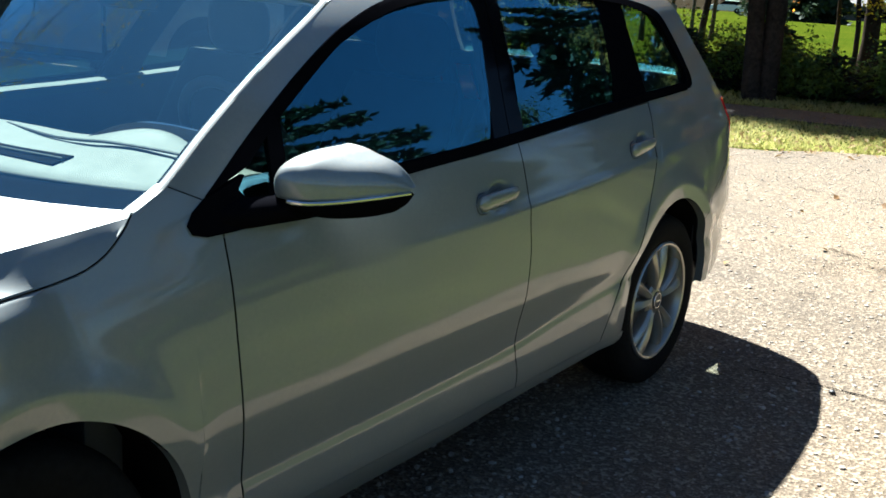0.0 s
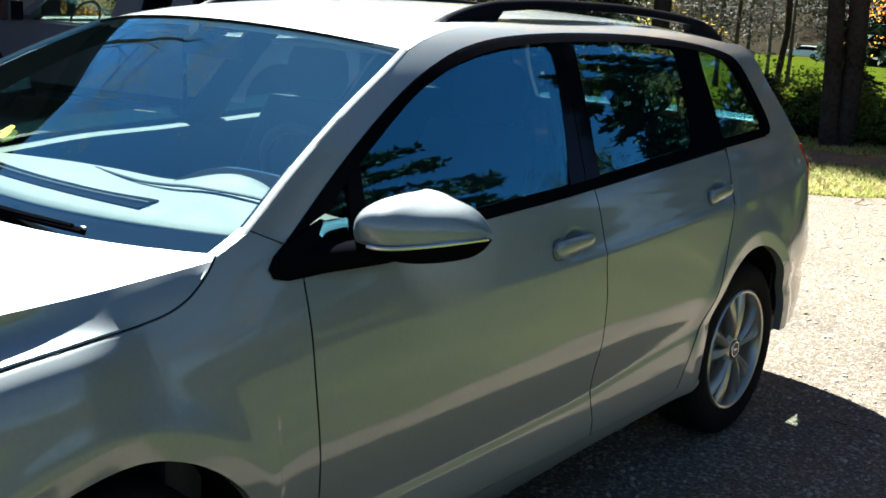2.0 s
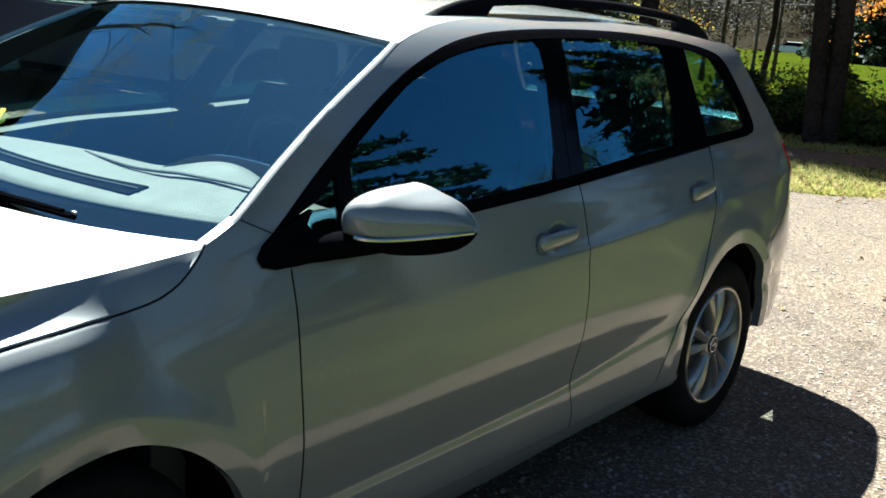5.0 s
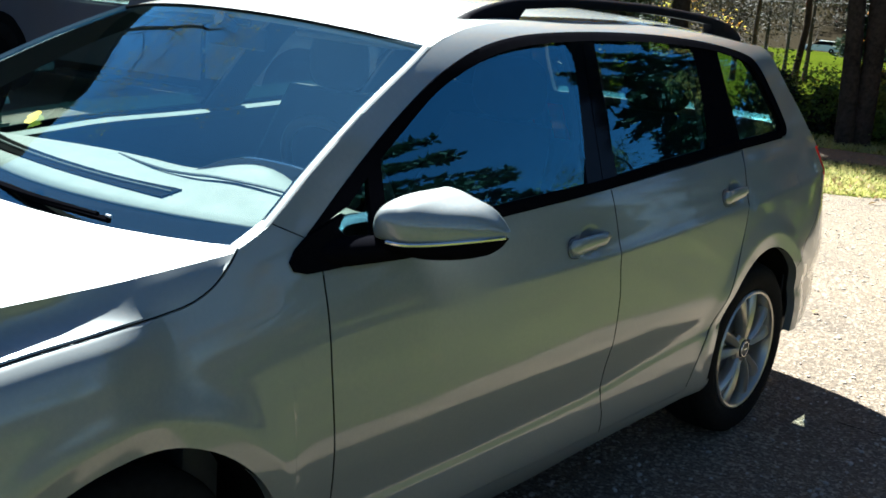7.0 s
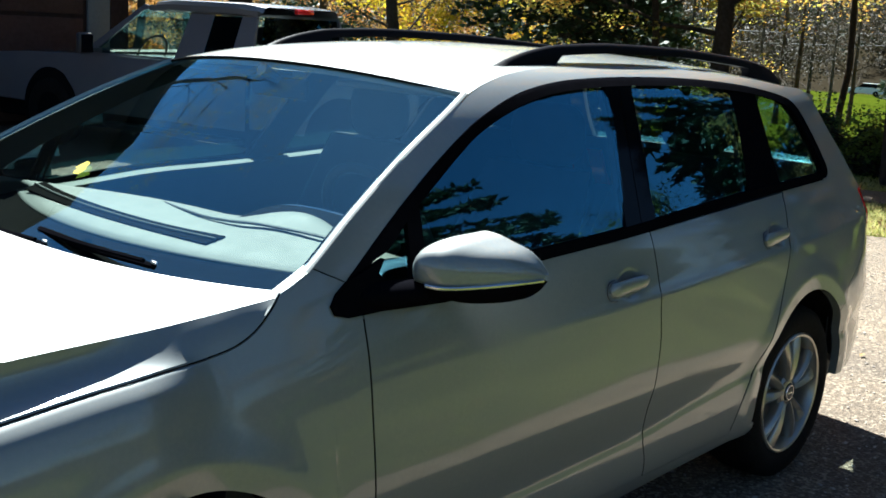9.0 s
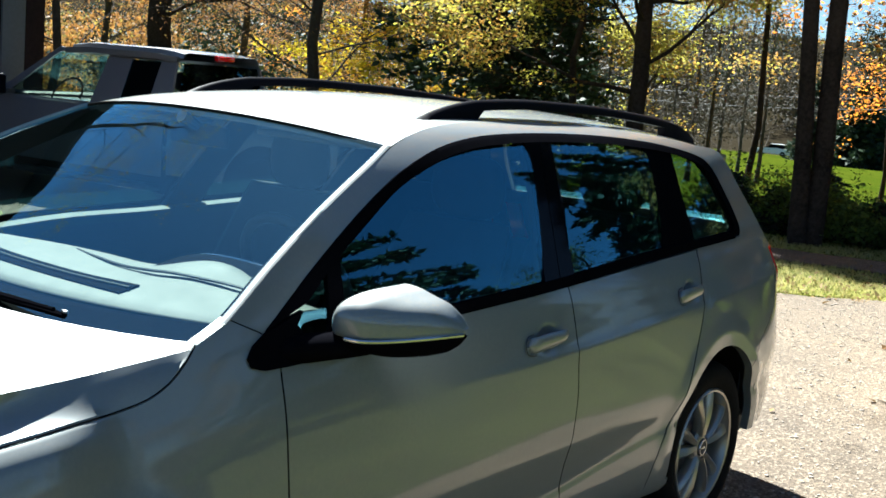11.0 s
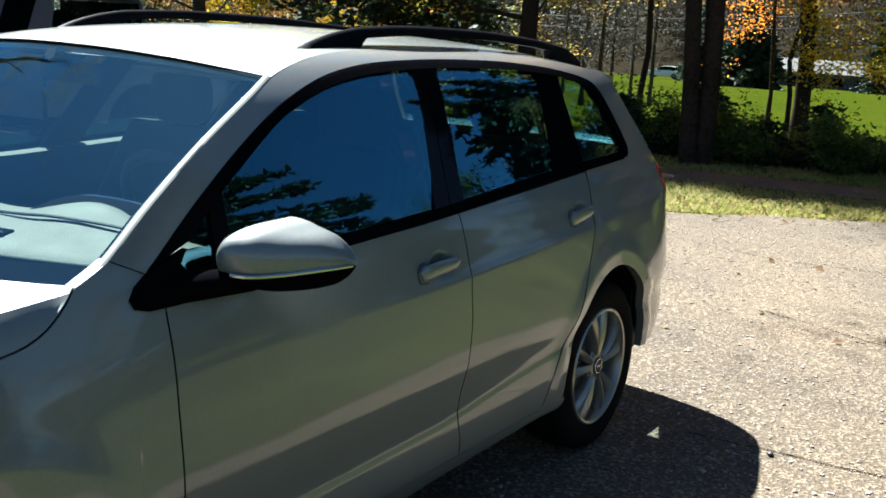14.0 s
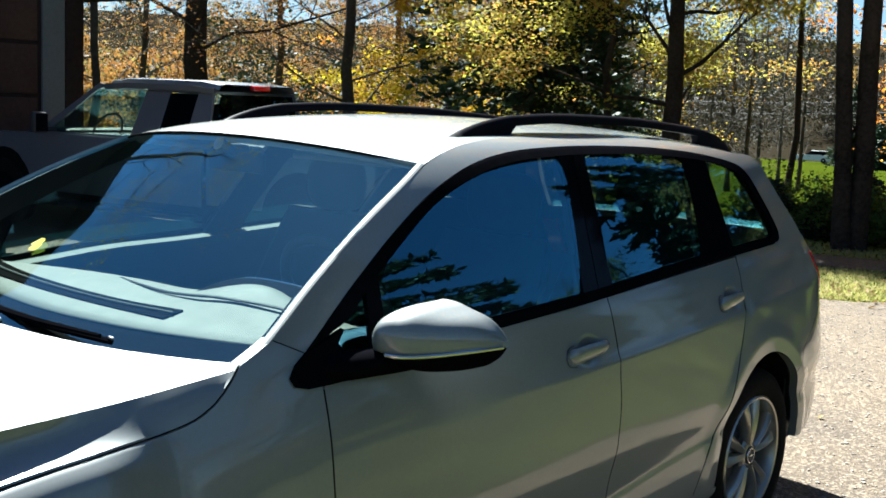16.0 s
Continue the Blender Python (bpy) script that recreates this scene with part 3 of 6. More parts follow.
for s in (-1, 1):
    part("fender", fender(s), PAINT, wagon)
    fd = part("front_door", door_skin(s, front_seam, mid_seam, 0.29, (1.478, 0.873)), PAINT, wagon)
    rd = part("rear_door", door_skin(s, mid_seam, rear_seam, 0.29, (2.382, 0.911)), PAINT, wagon)
    part("quarter_panel", quarter_panel(s), PAINT, wagon)
    part("side_frame", side_frame(s), PAINT, wagon)
    part("sill", sill(s), PAINT, wagon)
    handle(s, 1.372, 1.560, 0.867, fd)
    handle(s, 2.278, 2.460, 0.905, rd)
    # black seal strip along the belt, and the black surround of the windows
    low = [(x, belt(x)) for x in (0.62, 0.8, 1.0, 1.3, 1.6, 2.0, 2.4, 2.7, 2.96)]
    part("belt_seal", band(s, low, [(x, z + 0.026) for x, z in low], 0.004), GLOSS_BLACK, wagon, "black belt seal")
    inner = [(0.62, 1.05), (0.72, 1.115), (0.84, 1.180), (0.99, 1.256), (1.09, 1.293), (1.225, 1.331), (1.367, 1.356), (1.542, 1.371), (1.816, 1.379), (2.151, 1.376), (2.4, 1.364), (2.62, 1.345),
             (2.80, 1.313), (2.875, 1.28), (2.93, 1.20), (2.972, 1.125), (2.985, 1.09), (2.965, 1.070), (2.93, 1.068)]
    outer = [(0.49, 1.002), (0.65, 1.103), (0.824, 1.199), (0.979, 1.274), (1.087, 1.314), (1.225, 1.352), (1.367, 1.376), (1.542, 1.391), (1.816, 1.398), (2.151, 1.395), (2.4, 1.384), (2.62, 1.366),
             (2.834, 1.336), (2.923, 1.303), (2.983, 1.216), (3.028, 1.125), (3.043, 1.075), (3.018, 1.048), (2.96, 1.043)]
    part("window_surround", band(s, inner, [(x, z + 0.004) for x, z in outer], 0.003, 90), GLOSS_BLACK, wagon, "gloss black window surround")
    tri = [(0.485, 1.003), (0.450, 0.982), (0.432, 0.960), (0.440, 0.942), (0.47, 0.934), (0.54, 0.934), (0.70, 0.940), (0.70, 1.0), (0.70, 1.135)]
    part("mirror_triangle", side_poly(s, [tri[0]] + tri[1:7] + [(0.70, 0.985), (0.645, 0.985), (0.59, 0.99), (0.575, 1.01), (0.60, 1.035)], 0.006), GLOSS_BLACK, wagon, "gloss black mirror triangle")
    part("window_bar", side_poly(s, [(0.665, 0.96), (0.715, 0.96), (0.755, 1.155), (0.705, 1.125)], 0.002), GLOSS_BLACK, wagon)
    part("quarter_light", pane(s, [(0.58, 0.99), (0.665, 0.98)], [(0.60, 1.04), (0.71, 1.118)], n=4, k=4), SIDE_GLASS, wagon)
    part("front_window", pane(s, [(0.70, 0.965), (1.1, 1.0), (1.505, 1.013)], [(0.74, 1.128), (0.86, 1.192), (0.99, 1.258), (1.09, 1.295), (1.225, 1.333), (1.367, 1.358), (1.52, 1.371), (1.665, 1.377)]), SIDE_GLASS, fd)
    part("rear_window", pane(s, [(1.65, 1.015), (2.0, 1.035), (2.28, 1.052)], [(1.80, 1.380), (2.1, 1.380), (2.415, 1.366)]), SIDE_GLASS, rd)
    part("rear_quarter_window", pane(s, [(2.53, 1.058), (2.75, 1.064), (2.97, 1.07)], [(2.60, 1.348), (2.72, 1.333), (2.80, 1.314), (2.87, 1.285)]), SIDE_GLASS, wagon)
    part("centre_pillar", side_poly(s, [(1.50, 1.01), (1.575, 1.012), (1.735, 1.379), (1.66, 1.376)], 0.001), PILLAR_BLACK, wagon, "gloss black centre pillar")
    part("centre_pillar", side_poly(s, [(1.579, 1.012), (1.655, 1.016), (1.805, 1.381), (1.739, 1.379)], 0.001), PILLAR_BLACK, wagon, "gloss black centre pillar")
    part("rear_pillar", side_poly(s, [(2.27, 1.05), (2.535, 1.06), (2.605, 1.349), (2.41, 1.367)], -0.002), GLOSS_BLACK, wagon, "gloss black rear pillar")
    # shut lines, with the gaps' shade put in as black tubes
    for line, z0, z1 in ((front_seam, 0.29, 0.925), (mid_seam, 0.29, 1.0), (rear_seam, 0.30, 1.03)):
        part("shut_line", tube([on_side(s, line(z0 + (z1 - z0) * k / 40), z0 + (z1 - z0) * k / 40, -0.0012) for k in range(41)], 0.0021, 6), SHADOW_BLACK, wagon)
    part("shut_line", tube([on_side(s, -0.6 + 0.92 * k / 40, hood_gap(-0.6 + 0.92 * k / 40) - 0.004, -0.0012) for k in range(41)], 0.0015, 6), SHADOW_BLACK, wagon)
    part("shut_line", tube([on_side(s, 0.412 + 0.070 * k / 8, 1.034 - 0.032 * k / 8, -0.0008) for k in range(9)], 0.0016, 6), SHADOW_BLACK, wagon)
    part("shut_line", tube([on_side(s, p.x, p.z, -0.0008) for p in spline([(2.90, 0, 0.585), (2.99, 0, 0.655), (3.12, 0, 0.705), (3.30, 0, 0.765), (3.44, 0, 0.80)], 24)], 0.0014, 6), SHADOW_BLACK, wagon)
    # tail lamp
    rows = []
    for i in range(13):
        z = 0.80 + 0.178 * i / 12
        x1 = tail_x(z)
        rows.append([on_side(s, x1 - 0.028 + 0.034 * j / 5, z, 0.005 - 0.004 * j / 5) for j in range(6)] + [Vector((x1 + 0.035, s * (half_width(round(x1, 4), round(z, 4)) - 0.12), z))])
    part("tail_lamp", sheet(rows, 0.02, (-1, 0, 0)), RED_LENS, wagon, "red tail lamp")
    # front lamp corner
    rows = []
    for i in range(9):
        z = 0.60 + 0.17 * i / 8
        rows.append([on_side(s, -0.70 + (0.20 + 0.14 * i / 8) * j / 8, z, 0.004) for j in range(9)])
    part("headlamp", sheet(rows, 0.03, (0, -s, 0)), AMBER_LENS, wagon, "dark amber headlamp corner")
    # wheel wells
    for cx, cz, r in (FRONT_ARCH, REAR_ARCH):
        bm = bmesh.new()
        ring = [(cx + (r + 0.004) * math.cos(a), cz + (r + 0.004) * math.sin(a)) for a in [math.pi * (1.10 - (1.06 if cx > 1 else 1.13) * k / 32) for k in range(33)]]
        rows = [[on_side(s, x, z, -0.034) for x, z in ring], [Vector((x, s * 0.55, z)) for x, z in ring]]
        grid(bm, rows)
        back = [bm.verts.new(v) for v in rows[1]]
        bm.faces.new(back)
        part("wheel_well", bm, SHADOW_BLACK, wagon)

# ---- roof ----
ROOF_EDGE = [(1.052, 1.361), (1.14, 1.384), (1.28, 1.408), (1.5, 1.424), (1.8, 1.431), (2.15, 1.426), (2.42, 1.413), (2.68, 1.395), (2.9, 1.373), (3.10, 1.350)]
roof_mid_x = smooth_table([(1.052, 0.958), (1.14, 1.05), (1.28, 1.25), (1.5, 1.5), (1.8, 1.8), (2.9, 2.95), (3.1, 3.24)])
roof_mid_z = smooth_table([(0.955, 1.398), (1.05, 1.415), (1.25, 1.441), (1.5, 1.460), (1.8, 1.468), (2.15, 1.463), (2.5, 1.449), (2.95, 1.412), (3.24, 1.378)])


def roof():
    rows = []
    for p in spline([(x, 0, z) for x, z in ROOF_EDGE], 48):
        e = on_side(-1, p.x, p.z)
        row = []
        for j in range(33):
            w = -1 + j / 16
            k = abs(w) ** 2.3
            xm = roof_mid_x(p.x)
            row.append(Vector((xm + (e.x - xm) * k, w * -e.y, roof_mid_z(xm) + (e.z - roof_mid_z(xm)) * k)))
        rows.append(row)
    return sheet(rows, 0.02, (0, 0, -1))


def spoiler():
    rows = []
    for i in range(9):
        u = i / 8
        row = []
        for j in range(33):
            w = -1 + j / 16
            k = abs(w) ** 2.6
            e = on_side(-1, 3.10, 1.350)
            x = (3.24 + 0.15 * u) + (e.x + 0.17 * u - 3.24 - 0.15 * u) * k
            y = w * (-e.y * (1 - 0.07 * u))
            z = (1.378 - 0.022 * u) + (e.z - 0.016 * u - 1.378 + 0.022 * u) * k
            row.append(Vector((x, y, z)))
        rows.append(row)
    return sheet(rows, 0.03, (0, 0, -1))


part("roof", roof(), PAINT, wagon)
part("spoiler", spoiler(), PAINT, wagon)


def rail(s):
    """A roof rail: its ends come down on the roof, with a gap under the middle."""
    line = smooth_table([(1.31, 0.485), (1.58, 0.490), (2.08, 0.482), (2.70, 0.450), (3.17, 0.405)])
    top = smooth_table([(1.31, 1.420), (1.376, 1.444), (1.477, 1.469), (1.60, 1.486), (1.88, 1.496), (2.24, 1.492), (2.59, 1.476), (2.85, 1.458), (3.0, 1.440), (3.105, 1.416), (3.17, 1.390)])
    edge = smooth_table([(1.12, 1.378), (1.28, 1.408), (1.5, 1.424), (1.8, 1.431), (2.15, 1.426), (2.42, 1.413), (2.68, 1.395), (2.9, 1.373), (3.10, 1.350)])
    bm = bmesh.new()
    rows = []
    n = 72
    for i in range(n + 1):
        x = 1.31 + (3.17 - 1.31) * i / n
        y, zt = line(x), top(x)
        foot = edge(x) + 0.004
        free = 1.0 if 1.58 < x < 2.84 else 0.0
        zb = zt - 0.030 if free else foot
        h = zt - zb
        w = 0.017
        prof = [(-w, zb), (-w * 1.05, zb + 0.35 * h), (-w * 0.75, zt - 0.006), (-w * 0.2, zt), (w * 0.2, zt), (w * 0.75, zt - 0.006), (w * 1.05, zb + 0.35 * h), (w, zb), (-w, zb)]
        rows.append([Vector((x, s * (y - q), z)) for q, z in prof])
    grid(bm, rows)
    bmesh.ops.remove_doubles(bm, verts=bm.verts, dist=1e-5)
    bmesh.ops.holes_fill(bm, edges=bm.edges)
    return bm


for s in (-1, 1):
    part("roof_rail", rail(s), RAIL_BLACK, wagon, "satin black roof rail", sharp=50)

# ---- bonnet ----
hood_crease = smooth_table([(-0.80, 0.875), (-0.5, 0.925), (-0.152, 0.955), (-0.05, 0.959), (0.062, 0.964), (0.178, 0.975), (0.308, 0.989), (0.352, 0.996)])
hood_crease_y = smooth_table([(-0.80, 0.66), (-0.5, 0.735), (-0.152, 0.778), (0.062, 0.786), (0.178, 0.797), (0.28, 0.806), (0.352, 0.815)])


def hood():
    rows = []
    n = 44
    for i in range(n + 1):
        u = i / n
        xg = -0.66 + (0.320 + 0.66) * u
        xc = -0.70 + (0.352 + 0.70) * u
        xm = -0.80 + (0.125 + 0.80) * u
        g = Vector((xg, half_width(round(xg, 4), round(hood_gap(xg), 4)) - 0.001, hood_gap(xg)))
        c = Vector((xc, hood_crease_y(xc), hood_crease(xc)))
        zm = c.z + 0.022 + 0.03 * (1 - u)
        half = []
        for j in range(13):
            k = j / 12
            hollow = min(max((0.16 - xg) / 0.22, 0.0), 1.0)
            ky, kz = k + (1 - (1 - k) ** 2.6 - k) * hollow, k + (k ** 1.35 - k) * hollow
            half.append(Vector((g.x + (c.x - g.x) * k, g.y + (c.y - g.y) * ky, g.z + (c.z - g.z) * kz)) + Vector((0, 0.006, 0.003)) * math.sin(math.pi * k) * min(1, (1 - u) * 4) * (1 - hollow))
        for j in range(1, 13):
            k = j / 12
            y = c.y * (1 - k)
            q = 1 - (1 - k) ** 2
            half.append(Vector((c.x + (xm - c.x) * (1 - (1 - k) ** 3.2), y, c.z + (zm - c.z) * q)))
        rows.append([Vector((p.x, -p.y, p.z)) for p in half] + [p for p in half[-2::-1]])
    return sheet(rows, 0.025, (0, 0, -1))


part("bonnet", hood(), PAINT, wagon, sharp=16)

# ---- windscreen, rear glass, tail and nose ----
SCREEN_EDGE = spline([(0.330, 0, 0.990), (0.412, 0, 1.036), (0.518, 0, 1.102), (0.62, 0, 1.159), (0.72, 0, 1.2115), (0.80, 0, 1.251), (0.88, 0, 1.2875), (0.96, 0, 1.322), (1.05, 0, 1.360)], 60)


def windscreen_point(v, w):
    """v: 0 at the cowl, 1 at the roof; w: -1 to 1 across."""
    t = min(max(v, 0.0), 1.0) * 60
    i = min(int(t), 59)
    e = SCREEN_EDGE[i].lerp(SCREEN_EDGE[i + 1], t - i)
    y = half_width(round(e.x, 4), round(e.z, 4)) - (0.024 if w < 0 else 0.006)
    c = Vector((0.10, 0, 0.955)).lerp(Vector((0.955, 0, 1.398)), v) + Vector((-0.35, 0, 0.9)) * 0.001 * math.sin(math.pi * min(max(v, 0), 1))
    k = abs(w) ** (1.38 + 0.75 * min(max(v, 0.0), 1.0) ** 3)
    return Vector((c.x + (e.x - c.x) * k, y * w, c.z + (e.z - 0.002 - c.z) * k))


bm = bmesh.new()
grid(bm, [[windscreen_point(v / 20, -1 + w / 16) for w in range(33)] for v in range(21)])
windscreen = part("windscreen", bm, WIND_GLASS, wagon)
# dark ceramic border of the glass, a little inside it
bm = bmesh.new()
grid(bm, [[windscreen_point(-0.02 + 0.125 * v / 3, -0.99 + 1.98 * w / 32) - Vector((-0.35, 0, 0.9)) * 0.004 for w in range(33)] for v in range(4)])
part("border", bm, SHADOW_BLACK, windscreen, "black ceramic border")
part("gasket", tube([windscreen_point(0.997, -0.985 + 1.97 * k / 40) + Vector((0, 0, 0.002)) for k in range(41)], 0.0042, 6), SHADOW_BLACK, windscreen, "black rubber gasket")
for s in (-1, 1):
    bm = bmesh.new()
    grid(bm, [[windscreen_point(v / 20, s * ((0.986 if s < 0 else 0.955) + (0.014 if s < 0 else 0.045) * w / 2)) - Vector((-0.35, 0, 0.9)) * 0.004 for w in range(3)] for v in range(21)])
    part("border", bm, SHADOW_BLACK, windscreen, "black ceramic border")
    # rounded pillar edge between the glass and the side frame
    a = [windscreen_point(v / 40, s * 1.0) + Vector((0, 0, 0.003)) for v in range(41)]
    b = [on_side(s, p.x, p.z) + Vector((0, 0, 0.001)) for p in [SCREEN_EDGE[int(v * 1.5)].lerp(SCREEN_EDGE[min(int(v * 1.5) + 1, 60)], v * 1.5 - int(v * 1.5)) for v in range(41)]]
    part("pillar_edge", sheet([[p.lerp(q, k / 4) + Vector((-0.1, s * 0.2, 0.9)) * 0.007 * math.sin(math.pi * k / 4) for k in range(5)] for p, q in zip(a, b)], 0.010, (0.3, 0, -0.8)), PAINT, wagon)


def tail_point(w, z, inset=0.0):
    x = tail_x(z)
    return Vector((x - inset + 0.13 * (1 - abs(w) ** 2.4), w * (half_width(round(x, 4), round(z, 4)) - 0.003), z))


def tail_sheet(z0, z1, w0, w1, inset=0.0, n=16, k=12):
    return [[tail_point(w0 + (w1 - w0) * j / k, z0 + (z1 - z0) * i / n, inset) for j in range(k + 1)] for i in range(n + 1)]


part("tailgate", sheet(tail_sheet(0.52, 1.045, -1, 1, n=16, k=24), 0.03, (-1, 0, 0)), PAINT, wagon)
part("rear_bumper", sheet(tail_sheet(0.315, 0.515, -1, 1, n=10, k=24), 0.03, (-1, 0, 0)), PAINT, wagon)
for s in (-1, 1):
    part("tailgate_post", sheet(tail_sheet(1.045, 1.335, s * 0.86, s * 1.0, n=10, k=3), 0.03, (-1, 0, 0)), PAINT, wagon)
bm = bmesh.new()
grid(bm, tail_sheet(1.045, 1.335, -0.88, 0.88, 0.006, 12, 20))
part("rear_screen", bm, SIDE_GLASS, wagon)
rows = []
for i in range(13):
    z = 0.20 + (0.78 - 0.20) * i / 12
    rows.append([Vector((-0.62 - 0.24 * (1 - abs(w) ** 2.6) - 0.03 * math.sin(math.pi * i / 12), w * half_width(-0.62, round(z, 3)), z)) for w in [-1 + j / 12 for j in range(25)]])
part("front_bumper", sheet(rows, 0.03, (1, 0, 0)), PAINT, wagon)
part("underbody", block((-0.6, -0.68, 0.17), (2.75, 0.68, 0.26), 0.03), SHADOW_BLACK, wagon)
part("engine_cover", block((-0.6, -0.60, 0.26), (0.22, 0.60, 0.80), 0.05), SHADOW_BLACK, wagon)

# ---- cabin ----
for s in (-1, 1):
    rows = []
    for i in range(31):
        x = 0.45 + (3.30 - 0.45) * i / 30
        top = belt(x) + 0.006
        lo_z = max(0.27, arch_z(x, REAR_ARCH, 0.27) + 0.03 if 2.2 < x < 3.1 else 0.27)
        rows.append([on_side(s, x, lo_z + (top - lo_z) * j / 10, -0.055 - 0.05 * math.sin(math.pi * j / 10)) for j in range(11)] + [on_side(s, x, top + 0.002, -0.016)])
    part("door_lining", sheet(rows, 0.004, (0, s, 0)), CABIN, wagon, "dark door lining")
    rows = []
    for i in range(25):
        x = 0.74 + (3.0 - 0.74) * i / 24
        rows.append([on_side(s, x, belt(x) - 0.022, -0.088), on_side(s, x, belt(x) + 0.004, -0.080), on_side(s, x, belt(x) + 0.010, -0.055), on_side(s, x, belt(x) + 0.008, -0.018)])
    part("door_top", sheet(rows, 0.004, (0, 0, -1)), DASH, wagon, "pale grey top of the door lining")
    # inside of the roof pillars
    la, lb = spline([(x, 0, z) for x, z in WINDOW_LINE], 60), spline([(x, 0, z) for x, z in FRAME_LINE], 60)
    rows = [[on_side(s, p.x + (q.x - p.x) * j / 3, p.z + (q.z - p.z) * j / 3, -0.024) - Vector((0, 0, 0.006)) for j in range(-1, 4)] for p, q in zip(la, lb)]
    part("frame_lining", sheet(rows, 0.006, (0, s, 0)), CABIN, wagon, "dark pillar and roof lining")
    rows = [[on_side(s, x, z, -0.035) for x, z in ((1.50, 1.0), (1.54, 1.1), (1.60, 1.25), (1.66, 1.37))], [on_side(s, x, z, -0.035) for x, z in ((1.66, 1.0), (1.69, 1.1), (1.75, 1.25), (1.80, 1.37))]]
    part("pillar_lining", sheet(rows, 0.02, (0, s, 0)), CABIN, wagon)
    rows = [[on_side(s, x, z, -0.035) for x, z in ((2.27, 1.04), (2.33, 1.2), (2.41, 1.36))], [on_side(s, x, z, -0.035) for x, z in ((2.53, 1.04), (2.56, 1.2), (2.60, 1.36))]]
    part("pillar_lining", sheet(rows, 0.02, (0, s, 0)), CABIN, wagon)
rows = []
for i in range(25):
    x = 1.03 + (3.2 - 1.03) * i / 24
    rows.append([Vector((x, w * 0.53, (1.388 if x < 1.2 else roof_mid_z(x) - 0.035) - 0.035 * abs(w) ** 2.3)) for w in [-1 + j / 8 for j in range(17)]])
part("headliner", sheet(rows, 0.006, (0, 0, 1)), HEADLINER, wagon, "pale headliner")
part("cabin_floor", block((0.35, -0.74, 0.27), (3.3, 0.74, 0.34), 0.01), CABIN, wagon)
part("bulkhead", block((0.26, -0.74, 0.3), (0.36, 0.74, 0.93), 0.02), CABIN, wagon)


def dash_front(y):
    return 0.39 + 0.35 * y * y


def dash_back(y):
    return 0.76 - 0.52 * max(y, 0.0) ** 2


def dash_hump(y):
    return 0.05 * math.exp(-(((y + 0.40) / 0.17) ** 2))


def dashboard():
    rows = []
    for j in range(49):
        y = 0.735 * (-1 + j / 24)
        f, b, h = dash_front(y), dash_back(y), dash_hump(y)
        prof = [(f, 0.975), (f + 0.03, 0.988), (f + (b - f) * 0.35, 1.000 + h * 0.15), (f + (b - f) * 0.6, 1.008 + h * 0.55), (f + (b - f) * 0.85, 1.006 + h), (b, 0.994 + h), (b + 0.03, 0.955 + h * 0.7),
                (b + 0.04, 0.90), (b + 0.02, 0.72), (0.70, 0.60)]
        rows.append([Vector((p.x, y, p.z)) for p in spline([(x, 0, z) for x, z in prof], 36)])
    return sheet(rows, 0.01, (0, 0, -1))


dash = part("dashboard", dashboard(), DASH, wagon, "grey grained dashboard lit by sun", sharp=60)
rows = []
for j in range(33):
    y = 0.735 * (-1 + j / 16)
    f = dash_front(y)
    g = windscreen_point(0.02, y / 0.745)
    rows.append([Vector((f + 0.004, y, 0.972)), Vector((f - 0.04, y, 0.955)), Vector((max(g.x, 0.12) + 0.03, y, min(g.z - 0.03, 0.955))), Vector((max(g.x, 0.12) + 0.02, y, 0.90))])
# black sheet across the space between dash and windscreen
part("front_sheet", sheet(rows, 0.004, (0, 0, -1)), SHADOW_BLACK, dash, "black sheet closing the gap below the windscreen")


# ---- seats, steering wheel, inside mirror ----
def seat(x, y, head=True, width=0.25):
    rows = []
    for j in range(15):
        v = j / 14
        z, lean = 0.46 + 0.66 * v, 0.30 * v
        wv = width * (1 - 0.22 * v ** 3)
        rows.append([Vector((x + lean + 0.07 * math.cos(t) * (1 - 0.3 * v), y + wv * math.sin(t) * (1.0 if abs(math.sin(t)) < 0.98 else 1.0), z)) for t in [2 * math.pi * k / 20 for k in range(21)]])
    bm = bmesh.new()
    grid(bm, rows)
    bmesh.ops.remove_doubles(bm, verts=bm.verts, dist=1e-5)
    bmesh.ops.holes_fill(bm, edges=bm.edges)
    st = part("seat", bm, CLOTH, wagon, "dark cloth seat")
    part("cushion", block((x - 0.42, y - width, 0.34), (x + 0.10, y + width, 0.52), 0.06), CLOTH, st)
    if head:
        rows = []
        for j in range(13):
            a = -math.pi / 2 + math.pi * j / 12
            r = abs(math.cos(a)) ** 0.55
            z = 1.215 + 0.098 * math.copysign(abs(math.sin(a)) ** 0.8, a)
            rows.append([Vector((x + 0.335 + 0.052 * r * math.cos(t), y + 0.138 * r * math.copysign(abs(math.sin(t)) ** 0.75, math.sin(t)), z)) for t in [2 * math.pi * k / 20 for k in range(21)]])
        bm = bmesh.new()
        grid(bm, rows)
        bmesh.ops.remove_doubles(bm, verts=bm.verts, dist=1e-5)
        part("headrest", bm, CLOTH, st)
        for q in (-0.05, 0.05):
            part("post", tube([(x + 0.30, y + q, 1.06), (x + 0.33, y + q, 1.16)], 0.007, 8), CABIN, st)


